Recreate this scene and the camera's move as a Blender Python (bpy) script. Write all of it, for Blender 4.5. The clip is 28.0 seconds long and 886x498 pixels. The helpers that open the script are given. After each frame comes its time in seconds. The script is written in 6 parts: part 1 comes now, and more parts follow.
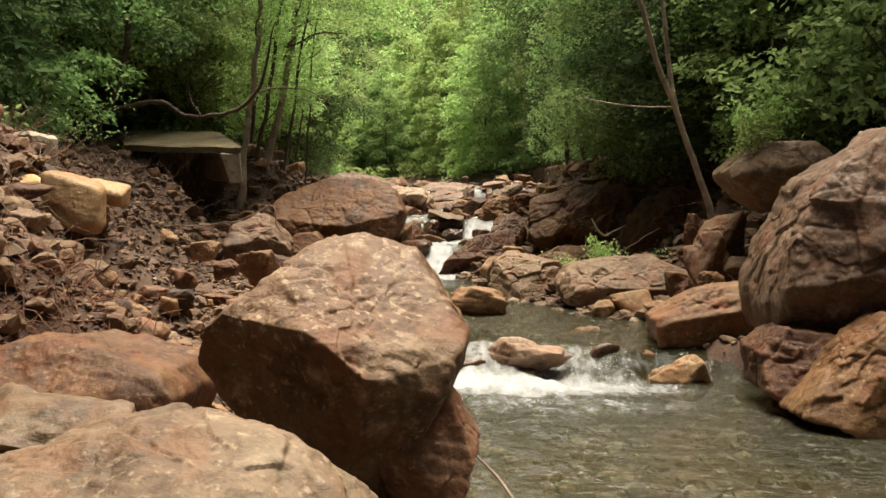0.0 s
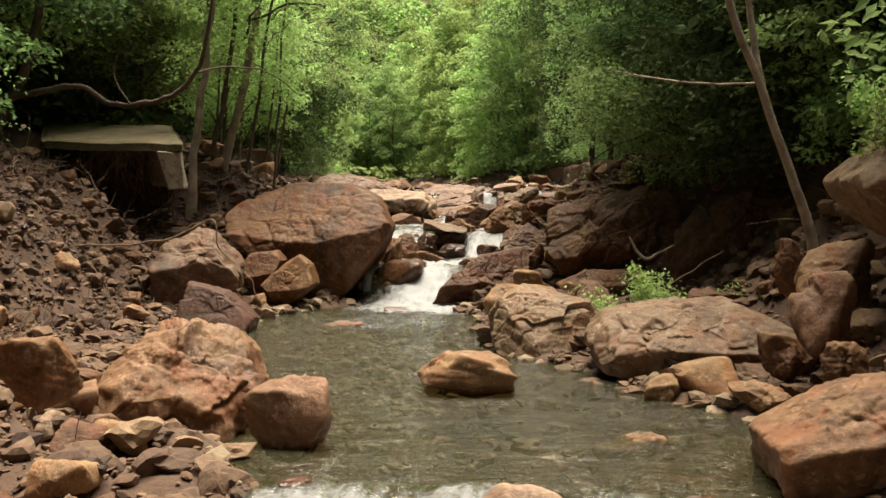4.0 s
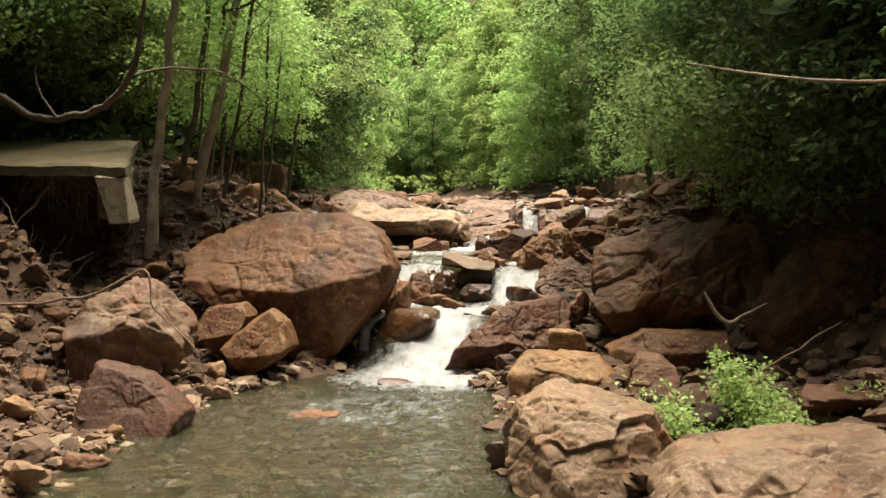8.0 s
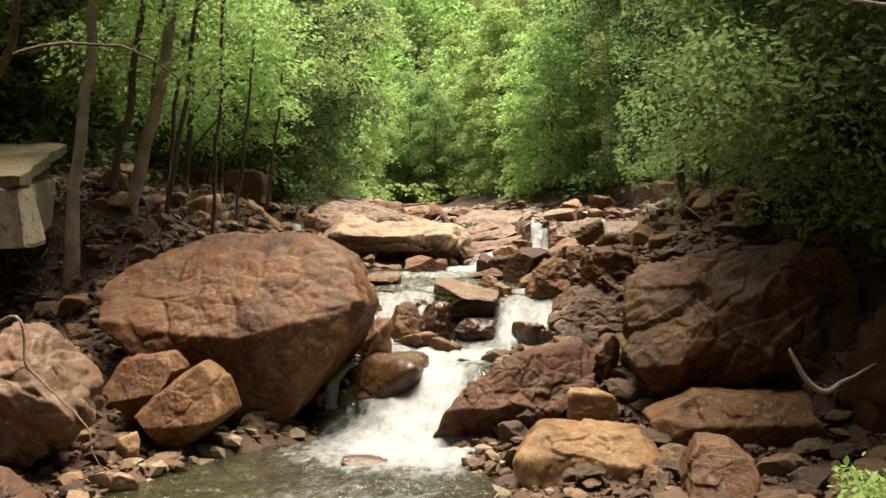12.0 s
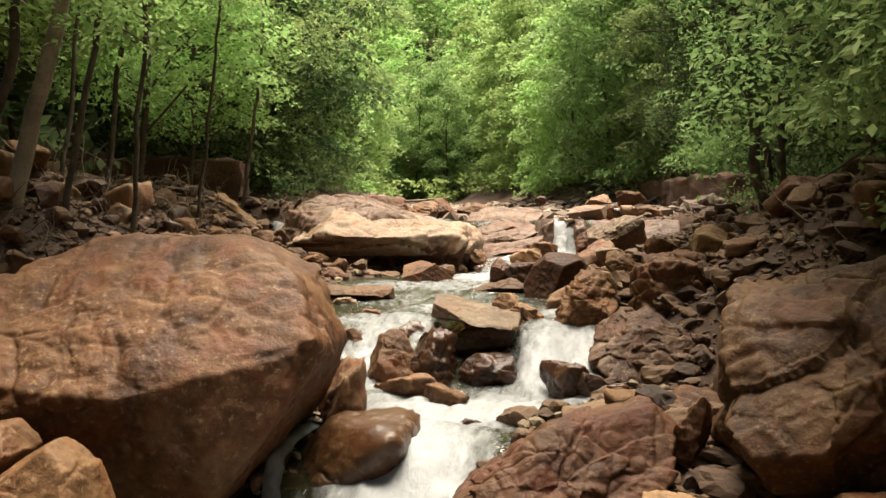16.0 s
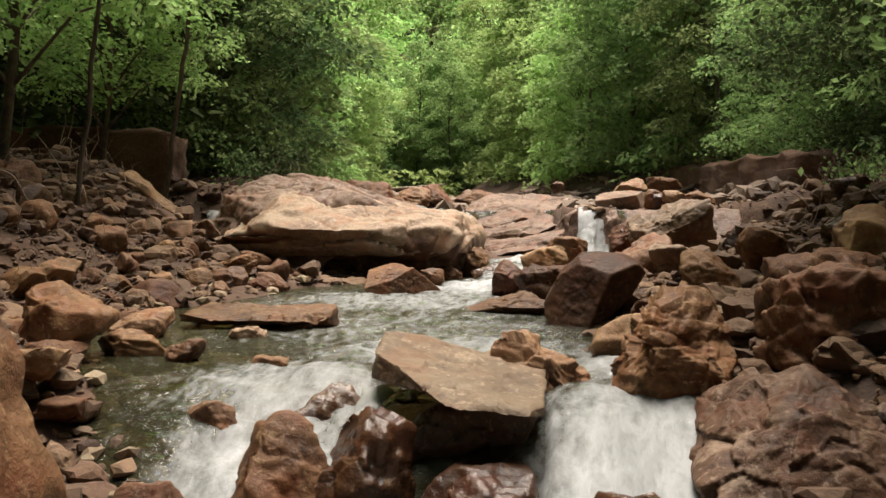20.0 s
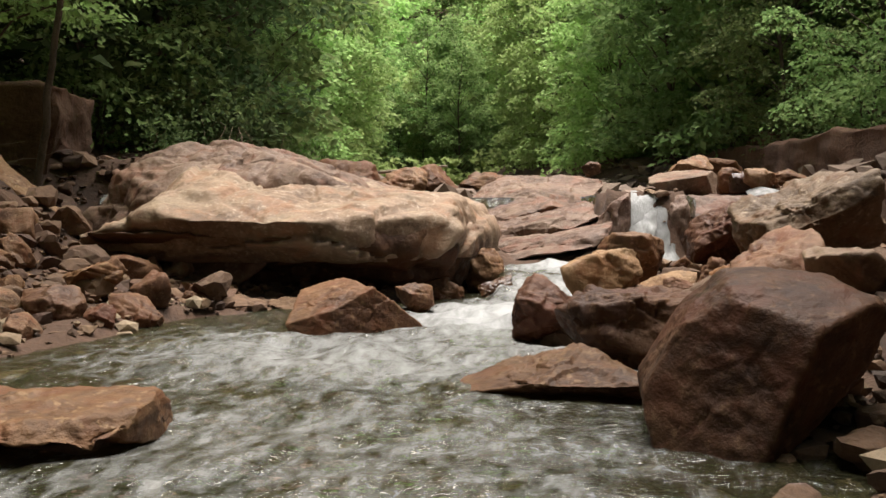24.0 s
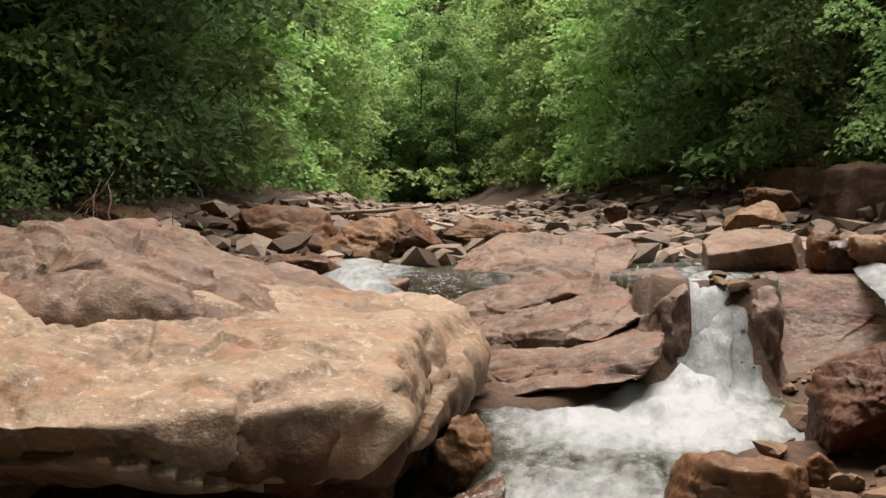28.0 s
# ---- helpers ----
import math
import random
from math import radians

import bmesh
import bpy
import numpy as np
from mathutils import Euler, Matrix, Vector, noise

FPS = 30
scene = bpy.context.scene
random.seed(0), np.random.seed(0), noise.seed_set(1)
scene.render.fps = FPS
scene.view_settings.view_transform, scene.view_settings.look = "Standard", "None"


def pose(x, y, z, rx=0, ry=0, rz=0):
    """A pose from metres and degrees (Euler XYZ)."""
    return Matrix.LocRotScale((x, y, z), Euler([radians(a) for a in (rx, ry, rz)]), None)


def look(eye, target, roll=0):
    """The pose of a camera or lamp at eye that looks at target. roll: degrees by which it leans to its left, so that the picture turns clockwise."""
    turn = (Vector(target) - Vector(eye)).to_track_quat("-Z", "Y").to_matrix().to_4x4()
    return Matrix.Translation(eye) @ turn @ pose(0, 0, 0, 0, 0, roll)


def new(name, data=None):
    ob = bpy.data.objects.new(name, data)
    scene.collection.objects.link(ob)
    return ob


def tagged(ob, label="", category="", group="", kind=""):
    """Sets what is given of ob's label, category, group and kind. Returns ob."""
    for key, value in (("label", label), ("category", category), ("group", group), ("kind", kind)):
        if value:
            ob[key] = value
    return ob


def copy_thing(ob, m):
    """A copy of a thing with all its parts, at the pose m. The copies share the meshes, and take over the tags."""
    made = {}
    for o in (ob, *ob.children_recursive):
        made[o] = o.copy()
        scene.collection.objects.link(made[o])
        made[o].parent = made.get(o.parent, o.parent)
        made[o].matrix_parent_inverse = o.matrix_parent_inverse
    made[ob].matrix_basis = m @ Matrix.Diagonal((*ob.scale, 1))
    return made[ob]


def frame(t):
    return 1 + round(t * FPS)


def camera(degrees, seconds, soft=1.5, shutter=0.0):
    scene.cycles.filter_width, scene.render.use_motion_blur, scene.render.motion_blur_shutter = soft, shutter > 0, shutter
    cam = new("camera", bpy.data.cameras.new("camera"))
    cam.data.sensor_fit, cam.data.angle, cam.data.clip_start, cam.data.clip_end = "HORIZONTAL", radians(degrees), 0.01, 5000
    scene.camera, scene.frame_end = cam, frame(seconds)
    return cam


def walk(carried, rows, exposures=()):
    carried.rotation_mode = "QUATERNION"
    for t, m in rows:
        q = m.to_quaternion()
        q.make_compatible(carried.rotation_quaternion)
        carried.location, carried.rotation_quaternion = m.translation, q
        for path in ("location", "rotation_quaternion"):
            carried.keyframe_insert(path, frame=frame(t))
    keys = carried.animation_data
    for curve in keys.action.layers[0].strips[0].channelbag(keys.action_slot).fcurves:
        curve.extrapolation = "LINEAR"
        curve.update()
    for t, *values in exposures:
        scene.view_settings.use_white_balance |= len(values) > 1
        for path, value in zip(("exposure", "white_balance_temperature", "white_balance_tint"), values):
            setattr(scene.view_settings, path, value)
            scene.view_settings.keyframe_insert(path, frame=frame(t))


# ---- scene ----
cam = camera(46.0, 28.0)
PATH = [
    (0, (1.638, -0.125, 2.521), (1.525, 1.87, 2.453), 0.2),
    (0.5, (1.609, 0.456, 2.499), (1.502, 2.452, 2.431), 0.2),
    (1, (1.6, 1.183, 2.468), (1.495, 3.179, 2.401), 0.1),
    (1.5, (1.588, 1.975, 2.454), (1.487, 3.971, 2.386), 0.2),
    (2, (1.606, 2.719, 2.488), (1.511, 4.716, 2.42), 0.2),
    (2.5, (1.626, 3.328, 2.536), (1.539, 5.325, 2.468), 0.3),
    (3, (1.65, 3.89, 2.615), (1.56, 5.887, 2.547), 0.3),
    (3.5, (1.685, 4.466, 2.713), (1.565, 6.462, 2.643), 0.3),
    (5.5, (1.89, 6.852, 3.035), (1.724, 8.844, 2.964), 0.1),
    (6, (1.922, 7.426, 3.104), (1.742, 9.416, 3.032), 0.1),
    (6.5, (1.947, 7.981, 3.154), (1.751, 9.97, 3.085), 0.0),
    (7, (1.955, 8.511, 3.216), (1.744, 10.499, 3.148), -0.0),
    (7.5, (1.944, 8.993, 3.281), (1.717, 10.979, 3.214), -0.1),
    (8, (1.935, 9.451, 3.327), (1.695, 11.436, 3.263), -0.1),
    (8.5, (1.92, 9.907, 3.367), (1.669, 11.891, 3.306), -0.2),
    (9, (1.902, 10.346, 3.406), (1.645, 12.329, 3.347), -0.2),
    (9.5, (1.874, 10.792, 3.413), (1.621, 12.776, 3.358), -0.2),
    (10, (1.841, 11.217, 3.41), (1.595, 13.201, 3.359), -0.3),
    (10.5, (1.827, 11.615, 3.413), (1.581, 13.599, 3.365), -0.3),
    (11, (1.797, 12.06, 3.451), (1.549, 14.044, 3.402), -0.3),
    (11.5, (1.758, 12.487, 3.481), (1.509, 14.47, 3.431), -0.2),
    (12, (1.734, 12.915, 3.491), (1.482, 14.898, 3.441), -0.2),
    (12.5, (1.697, 13.352, 3.515), (1.441, 15.335, 3.464), -0.1),
    (14.5, (1.493, 15.375, 3.512), (1.227, 17.357, 3.461), -0.1),
    (15, (1.437, 15.929, 3.508), (1.165, 17.91, 3.456), -0.1),
    (15.5, (1.377, 16.504, 3.499), (1.102, 18.484, 3.446), -0.0),
    (16, (1.33, 17.095, 3.488), (1.053, 19.075, 3.435), -0.0),
    (16.5, (1.279, 17.705, 3.485), (1.001, 19.685, 3.43), 0.0),
    (17, (1.223, 18.357, 3.47), (0.944, 20.337, 3.413), 0.1),
    (17.5, (1.164, 19.027, 3.457), (0.883, 21.007, 3.399), 0.1),
    (18, (1.106, 19.733, 3.425), (0.824, 21.712, 3.367), 0.1),
    (18.5, (1.039, 20.487, 3.392), (0.755, 22.466, 3.336), 0.1),
    (19, (0.989, 21.238, 3.375), (0.702, 23.216, 3.318), 0.1),
    (19.5, (0.919, 22.055, 3.35), (0.63, 24.034, 3.294), 0.1),
    (20, (0.857, 22.834, 3.33), (0.565, 24.811, 3.273), 0.0),
    (20.5, (0.793, 23.603, 3.309), (0.497, 25.58, 3.253), -0.0),
    (21, (0.721, 24.349, 3.287), (0.422, 26.325, 3.232), 0.0),
    (21.5, (0.661, 25.077, 3.259), (0.357, 27.053, 3.206), -0.0),
    (23.5, (0.329, 27.684, 3.222), (0.017, 29.659, 3.16), 0.0),
    (24, (0.26, 28.3, 3.244), (-0.056, 30.274, 3.178), -0.0),
    (24.5, (0.21, 28.907, 3.277), (-0.112, 30.88, 3.212), -0.0),
    (25, (0.15, 29.491, 3.388), (-0.174, 31.463, 3.322), -0.0),
    (25.5, (0.09, 30.061, 3.528), (-0.233, 32.034, 3.459), -0.0),
    (26, (0.049, 30.643, 3.637), (-0.276, 32.615, 3.565), -0.1),
    (26.5, (0.007, 31.213, 3.747), (-0.318, 33.185, 3.674), -0.1),
    (27, (-0.032, 31.793, 3.886), (-0.356, 33.765, 3.81), -0.2),
    (27.5, (-0.077, 32.361, 4.025), (-0.4, 34.333, 3.947), -0.2),
    (28, (-0.1, 32.911, 4.149), (-0.425, 34.883, 4.074), -0.4),
]
walk(cam, [(t, look(eye, target, roll)) for t, eye, target, roll in PATH],
     [(0, 1.4, 6500, 10), (5, 1.45, 6500, 10), (9, 1.65, 6450, 10), (15, 1.65, 6450, 10), (18, 1.42, 6250, 12), (21, 1.18, 6100, 13), (24, 1.06, 5950, 14), (28, 0.85, 5900, 14)])


# ---- world and light: bright haze over the gorge ----
SUN_EL, SUN_AZ = 79.0, 18.0
world = bpy.data.worlds.new("sky")
scene.world = world
world.use_nodes = True
wn = world.node_tree.nodes
wl = world.node_tree.links
sky = wn.new("ShaderNodeTexSky")
sky.sky_type = "NISHITA"
sky.sun_disc = False
sky.sun_elevation, sky.sun_rotation = radians(SUN_EL), radians(SUN_AZ)
sky.air_density, sky.dust_density, sky.ozone_density = 1.0, 6.0, 0.6
wn["Background"].inputs[1].default_value = 0.03
wl.new(sky.outputs[0], wn["Background"].inputs[0])
sun = new("sun", bpy.data.lights.new("sun", "SUN"))
sun.data.energy, sun.data.angle, sun.data.color = 5.4, radians(46), (1.0, 0.92, 0.76)
sun.matrix_world = look((0, 0, 30), Vector((0, 0, 30)) - Vector((
    math.sin(radians(SUN_AZ)) * math.cos(radians(SUN_EL)),
    math.cos(radians(SUN_AZ)) * math.cos(radians(SUN_EL)), math.sin(radians(SUN_EL)))))

# ---- node helpers and materials ----


def material(name):
    mat = bpy.data.materials.new(name)
    mat.use_nodes = True
    nodes, links = mat.node_tree.nodes, mat.node_tree.links
    return mat, nodes, links, nodes["Principled BSDF"]


def noise_node(nodes, links, coord, scale, detail=4.0, rough=0.6, stretch=None):
    if stretch:
        mapping = nodes.new("ShaderNodeMapping")
        mapping.inputs["Scale"].default_value = stretch
        links.new(coord, mapping.inputs[0])
        coord = mapping.outputs[0]
    tex = nodes.new("ShaderNodeTexNoise")
    tex.inputs["Scale"].default_value, tex.inputs["Detail"].default_value = scale, detail
    tex.inputs["Roughness"].default_value = rough
    links.new(coord, tex.inputs["Vector"])
    return tex.outputs[0]


def ramp(nodes, links, fac, stops):
    node = nodes.new("ShaderNodeValToRGB")
    while len(node.color_ramp.elements) < len(stops):
        node.color_ramp.elements.new(0.5)
    for element, (at, colour) in zip(node.color_ramp.elements, stops):
        element.position, element.color = at, (*colour, 1)
    links.new(fac, node.inputs[0])
    return node.outputs[0]


def mix(nodes, links, fac, a, b, how="MIX"):
    node = nodes.new("ShaderNodeMix")
    node.data_type, node.blend_type = "RGBA", how
    for socket, value in ((node.inputs[0], fac), (node.inputs[6], a), (node.inputs[7], b)):
        if isinstance(value, (int, float)):
            socket.default_value = value
        elif isinstance(value, tuple):
            socket.default_value = (*value, 1)
        else:
            links.new(value, socket)
    return node.outputs[2]


def maths(nodes, links, how, a, b=0.0):
    node = nodes.new("ShaderNodeMath")
    node.operation = how
    for socket, value in zip(node.inputs, (a, b)):
        if isinstance(value, (int, float)):
            socket.default_value = value
        else:
            links.new(value, socket)
    return node.outputs[0]


def bump(nodes, links, height, strength, distance, before=None):
    node = nodes.new("ShaderNodeBump")
    node.inputs["Strength"].default_value, node.inputs["Distance"].default_value = strength, distance
    links.new(height, node.inputs["Height"])
    if before:
        links.new(before, node.inputs["Normal"])
    return node.outputs[0]


def rock_material(name, dark, mid, light, patch, patch_at=0.62, rough=(0.38, 0.85), spread=0.26, strata=0.14):
    """Sandstone: broad colour clouds, bedding, grain and pale crusts."""
    mat, nodes, links, shader = material(name)
    dark, mid, light, patch = (tuple(np.array(c) * (0.56, 0.475, 0.39)) for c in (dark, mid, light, patch))
    info = nodes.new("ShaderNodeObjectInfo")
    where = nodes.new("ShaderNodeTexCoord").outputs["Object"]
    shift = nodes.new("ShaderNodeVectorMath")
    shift.operation = "MULTIPLY_ADD"
    links.new(info.outputs["Random"], shift.inputs[0])
    shift.inputs[1].default_value = (37.0, 51.0, 23.0)
    links.new(where, shift.inputs[2])
    at = shift.outputs[0]
    cloud = noise_node(nodes, links, at, 1.6, 6, 0.62)
    bedding = noise_node(nodes, links, at, 2.2, 6, 0.65, (1.0, 1.2, 1.7))
    mottle = noise_node(nodes, links, at, 8.0, 6, 0.7)
    grain = noise_node(nodes, links, at, 26.0, 5, 0.7)
    fine = noise_node(nodes, links, at, 90.0, 3, 0.6)
    base = ramp(nodes, links, cloud, ((0.3, dark), (0.5, mid), (0.72, light)))
    base = mix(nodes, links, 0.45, base, ramp(nodes, links, mottle, ((0.36, dark), (0.5, mid), (0.64, light))))
    base = mix(nodes, links, 0.3, base, ramp(nodes, links, bedding, ((0.32, dark), (0.52, mid), (0.7, light))))
    base = mix(nodes, links, 0.5, base, ramp(nodes, links, grain, ((0.3, (0.35, 0.33, 0.3)), (0.55, (0.6, 0.6, 0.6)), (0.75, (0.86, 0.84, 0.8)))), "OVERLAY")
    crust = noise_node(nodes, links, at, 3.3, 9, 0.72)
    base = mix(nodes, links, maths(nodes, links, "MULTIPLY", ramp(nodes, links, crust, ((patch_at, (0, 0, 0)), (patch_at + 0.09, (1, 1, 1)))), 0.75), base, patch)
    flecks = ramp(nodes, links, noise_node(nodes, links, at, 21.0, 3, 0.55), ((0.585, (0, 0, 0)), (0.65, (1, 1, 1))))
    base = mix(nodes, links, maths(nodes, links, "MULTIPLY", flecks, 0.7), base, patch)
    wobble = nodes.new("ShaderNodeVectorMath")
    wobble.operation = "MULTIPLY_ADD"
    jitter = nodes.new("ShaderNodeTexNoise")
    jitter.inputs["Scale"].default_value = 2.3
    links.new(at, jitter.inputs["Vector"])
    links.new(jitter.outputs["Color"], wobble.inputs[0])
    wobble.inputs[1].default_value = (0.22, 0.22, 0.22)
    links.new(at, wobble.inputs[2])
    pits = ramp(nodes, links, noise_node(nodes, links, at, 6.0, 8, 0.75), ((0.36, (0.45, 0.42, 0.4)), (0.46, (1, 1, 1))))
    base = mix(nodes, links, 0.7, base, pits, "MULTIPLY")
    stain = ramp(nodes, links, noise_node(nodes, links, at, 1.1, 7, 0.68), ((0.47, (1, 1, 1)), (0.6, (0.42, 0.36, 0.31))))
    base = mix(nodes, links, 0.8, base, stain, "MULTIPLY")
    rust = ramp(nodes, links, noise_node(nodes, links, at, 2.7, 5, 0.6), ((0.52, (0, 0, 0)), (0.6, (0.62, 0.62, 0.62))))
    base = mix(nodes, links, rust, base, (mid[0] * 1.12, mid[1] * 0.84, mid[2] * 0.70))
    bloom = ramp(nodes, links, noise_node(nodes, links, at, 1.9, 6, 0.66), ((0.5, (0, 0, 0)), (0.62, (0.5, 0.5, 0.5))))
    base = mix(nodes, links, bloom, base, (light[0] * 0.82, light[1] * 0.88, light[2] * 0.84))
    worn = ramp(nodes, links, nodes.new("ShaderNodeNewGeometry").outputs["Pointiness"], ((0.51, (0, 0, 0)), (0.58, (0.55, 0.55, 0.55))))
    base = mix(nodes, links, worn, base, light)
    tone = nodes.new("ShaderNodeHueSaturation")
    links.new(base, tone.inputs["Color"])
    links.new(maths(nodes, links, "ADD", maths(nodes, links, "MULTIPLY", info.outputs["Random"], 2 * spread), 1 - spread), tone.inputs["Value"])
    links.new(maths(nodes, links, "ADD", maths(nodes, links, "MULTIPLY", info.outputs["Random"], 0.018), 0.488), tone.inputs["Hue"])
    links.new(tone.outputs[0], shader.inputs["Base Color"])
    links.new(maths(nodes, links, "ADD", maths(nodes, links, "MULTIPLY", cloud, rough[1] - rough[0]), rough[0]), shader.inputs["Roughness"])
    beds = noise_node(nodes, links, wobble.outputs[0], 1.6, 7, 0.62, (0.8, 0.8, 3.2))
    first = bump(nodes, links, beds, min(1.0, strata), 0.05)
    first = bump(nodes, links, mottle, 0.55, 0.045, bump(nodes, links, bedding, 0.28, 0.06, first))
    second = bump(nodes, links, grain, 0.15, 0.016, first)
    third = bump(nodes, links, fine, 0.14, 0.006, second)
    links.new(third, shader.inputs["Normal"])
    shader.inputs["Specular IOR Level"].default_value = 0.5 if rough[0] < 0.2 else 0.22
    return mat


ROCK = {
    "tan": rock_material("tan_sandstone", (0.10, 0.056, 0.030), (0.30, 0.190, 0.110), (0.47, 0.33, 0.21), (0.58, 0.46, 0.32)),
    "brown": rock_material("brown_sandstone", (0.055, 0.025, 0.013), (0.175, 0.093, 0.048), (0.30, 0.180, 0.100), (0.42, 0.31, 0.20), 0.64),
    "grey": rock_material("grey_sandstone", (0.12, 0.085, 0.06), (0.30, 0.225, 0.160), (0.43, 0.34, 0.25), (0.56, 0.51, 0.43), 0.56),
    "pale": rock_material("pale_sandstone", (0.17, 0.115, 0.075), (0.46, 0.36, 0.265), (0.64, 0.545, 0.43), (0.70, 0.63, 0.53), 0.6),
    "rose": rock_material("rose_sandstone", (0.115, 0.080, 0.064), (0.295, 0.222, 0.180), (0.45, 0.368, 0.315), (0.55, 0.49, 0.45), 0.60, strata=0.4),
    "ashen": rock_material("ashen_sandstone", (0.065, 0.044, 0.030), (0.175, 0.132, 0.103), (0.28, 0.222, 0.18), (0.42, 0.36, 0.30), 0.58),
    "yellow": rock_material("yellow_sandstone", (0.40, 0.28, 0.14), (0.58, 0.44, 0.24), (0.68, 0.54, 0.32), (0.72, 0.60, 0.40), 0.7),
    "crusted": rock_material("crusted_sandstone", (0.07, 0.041, 0.025), (0.195, 0.126, 0.079), (0.33, 0.24, 0.165), (0.57, 0.49, 0.39), 0.55),
    # own tone of some boulders; on others it holds their shade
    "dark": rock_material("dark_and_shade_toned_sandstone", (0.040, 0.020, 0.011), (0.125, 0.068, 0.036), (0.22, 0.135, 0.075), (0.30, 0.21, 0.13), 0.66),
    "wet": rock_material("wet_sandstone", (0.030, 0.014, 0.007), (0.085, 0.042, 0.021), (0.17, 0.092, 0.046), (0.28, 0.18, 0.10), 0.7, (0.10, 0.5)),
}
TEXT = {
    "tan": "tan weathered sandstone boulder", "brown": "brown mottled sandstone boulder",
    "grey": "grey lichen-spotted boulder", "dark": "dark brown sandstone boulder", "crusted": "tan pale-crusted sandstone boulder", "pale": "pale cracked sandstone boulder",
    "ashen": "greyish tan weathered sandstone boulder", "yellow": "smooth pale yellow sandstone block", "rose": "rosy water-worn sandstone slab", "wet": "wet dark brown sandstone rock",
}


def plain_material(name, dark, light, scale, rough=0.9, relief=0.03, extra=None):
    mat, nodes, links, shader = material(name)
    where = nodes.new("ShaderNodeTexCoord").outputs["Object"]
    broad = noise_node(nodes, links, where, scale, 8, 0.65)
    small = noise_node(nodes, links, where, scale * 14, 4, 0.7)
    base = ramp(nodes, links, broad, ((0.3, dark), (0.68, light)))
    if extra:
        base = mix(nodes, links, ramp(nodes, links, noise_node(nodes, links, where, scale * 4, 7, 0.7), ((0.5, (0, 0, 0)), (0.62, (1, 1, 1)))), base, extra)
    base = mix(nodes, links, 0.5, base, ramp(nodes, links, small, ((0.3, (0.3, 0.3, 0.3)), (0.7, (0.75, 0.75, 0.75)))), "OVERLAY")
    links.new(base, shader.inputs["Base Color"])
    shader.inputs["Roughness"].default_value = rough
    links.new(bump(nodes, links, small, 0.7, relief, bump(nodes, links, broad, 0.5, relief * 4)), shader.inputs["Normal"])
    return mat


SOIL = plain_material("stony_forest_soil", (0.026, 0.013, 0.007), (0.095, 0.05, 0.028), 1.3, 0.95, 0.03, (0.06, 0.032, 0.017))
EARTH = plain_material("red_earth_bank", (0.06, 0.028, 0.016), (0.16, 0.085, 0.05), 1.1, 0.95, 0.05)
MOSSY = plain_material("mossy_concrete", (0.07, 0.05, 0.026), (0.175, 0.128, 0.068), 2.0, 0.9, 0.02, (0.055, 0.06, 0.02))
CONCRETE = plain_material("weathered_concrete", (0.20, 0.155, 0.11), (0.36, 0.30, 0.23), 2.0, 0.85, 0.01, (0.13, 0.11, 0.06))
BARK = plain_material("brown_bark", (0.035, 0.023, 0.016), (0.13, 0.09, 0.06), 5.0, 0.9, 0.02)
PALE_BARK = plain_material("pale_bark", (0.16, 0.12, 0.085), (0.40, 0.31, 0.23), 4.0, 0.9, 0.015)
TWIG = plain_material("dry_twig", (0.10, 0.06, 0.04), (0.26, 0.18, 0.12), 6.0, 0.9, 0.01)
RED_TWIG = plain_material("reddish_dry_stems", (0.10, 0.042, 0.022), (0.24, 0.115, 0.065), 3.0, 0.9, 0.02)
CUT_WOOD = plain_material("sawn_wood", (0.32, 0.21, 0.10), (0.50, 0.36, 0.20), 6.0, 0.8, 0.006)


def leaf_material(name, deep, fresh, yellow):
    mat, nodes, links, shader = material(name)
    geo, info = nodes.new("ShaderNodeNewGeometry"), nodes.new("ShaderNodeObjectInfo")
    where = nodes.new("ShaderNodeTexCoord").outputs["Object"]
    deep, fresh, yellow = (tuple(np.array(c) * (1.33, 1.07, 2.4)) for c in (deep, fresh, yellow))
    clumps = noise_node(nodes, links, where, 0.7, 3, 0.6)
    base = ramp(nodes, links, geo.outputs["Random Per Island"], ((0.0, deep), (0.6, fresh), (1.0, yellow)))
    base = mix(nodes, links, ramp(nodes, links, clumps, ((0.35, (0, 0, 0)), (0.7, (0.7, 0.7, 0.7)))), base, fresh)
    tone = nodes.new("ShaderNodeHueSaturation")
    links.new(base, tone.inputs["Color"])
    links.new(maths(nodes, links, "ADD", maths(nodes, links, "MULTIPLY", info.outputs["Random"], 0.7), 0.7), tone.inputs["Value"])
    links.new(maths(nodes, links, "ADD", maths(nodes, links, "MULTIPLY", info.outputs["Random"], 0.045), 0.485), tone.inputs["Hue"])
    links.new(tone.outputs[0], shader.inputs["Base Color"])
    shader.inputs["Roughness"].default_value = 0.8
    shader.inputs["Specular IOR Level"].default_value = 0.12
    shine = nodes.new("ShaderNodeBsdfTranslucent")
    links.new(tone.outputs[0], shine.inputs[0])
    both = nodes.new("ShaderNodeMixShader")
    both.inputs[0].default_value = 0.42
    links.new(shader.outputs[0], both.inputs[1])
    links.new(shine.outputs[0], both.inputs[2])
    links.new(both.outputs[0], nodes["Material Output"].inputs[0])
    return mat


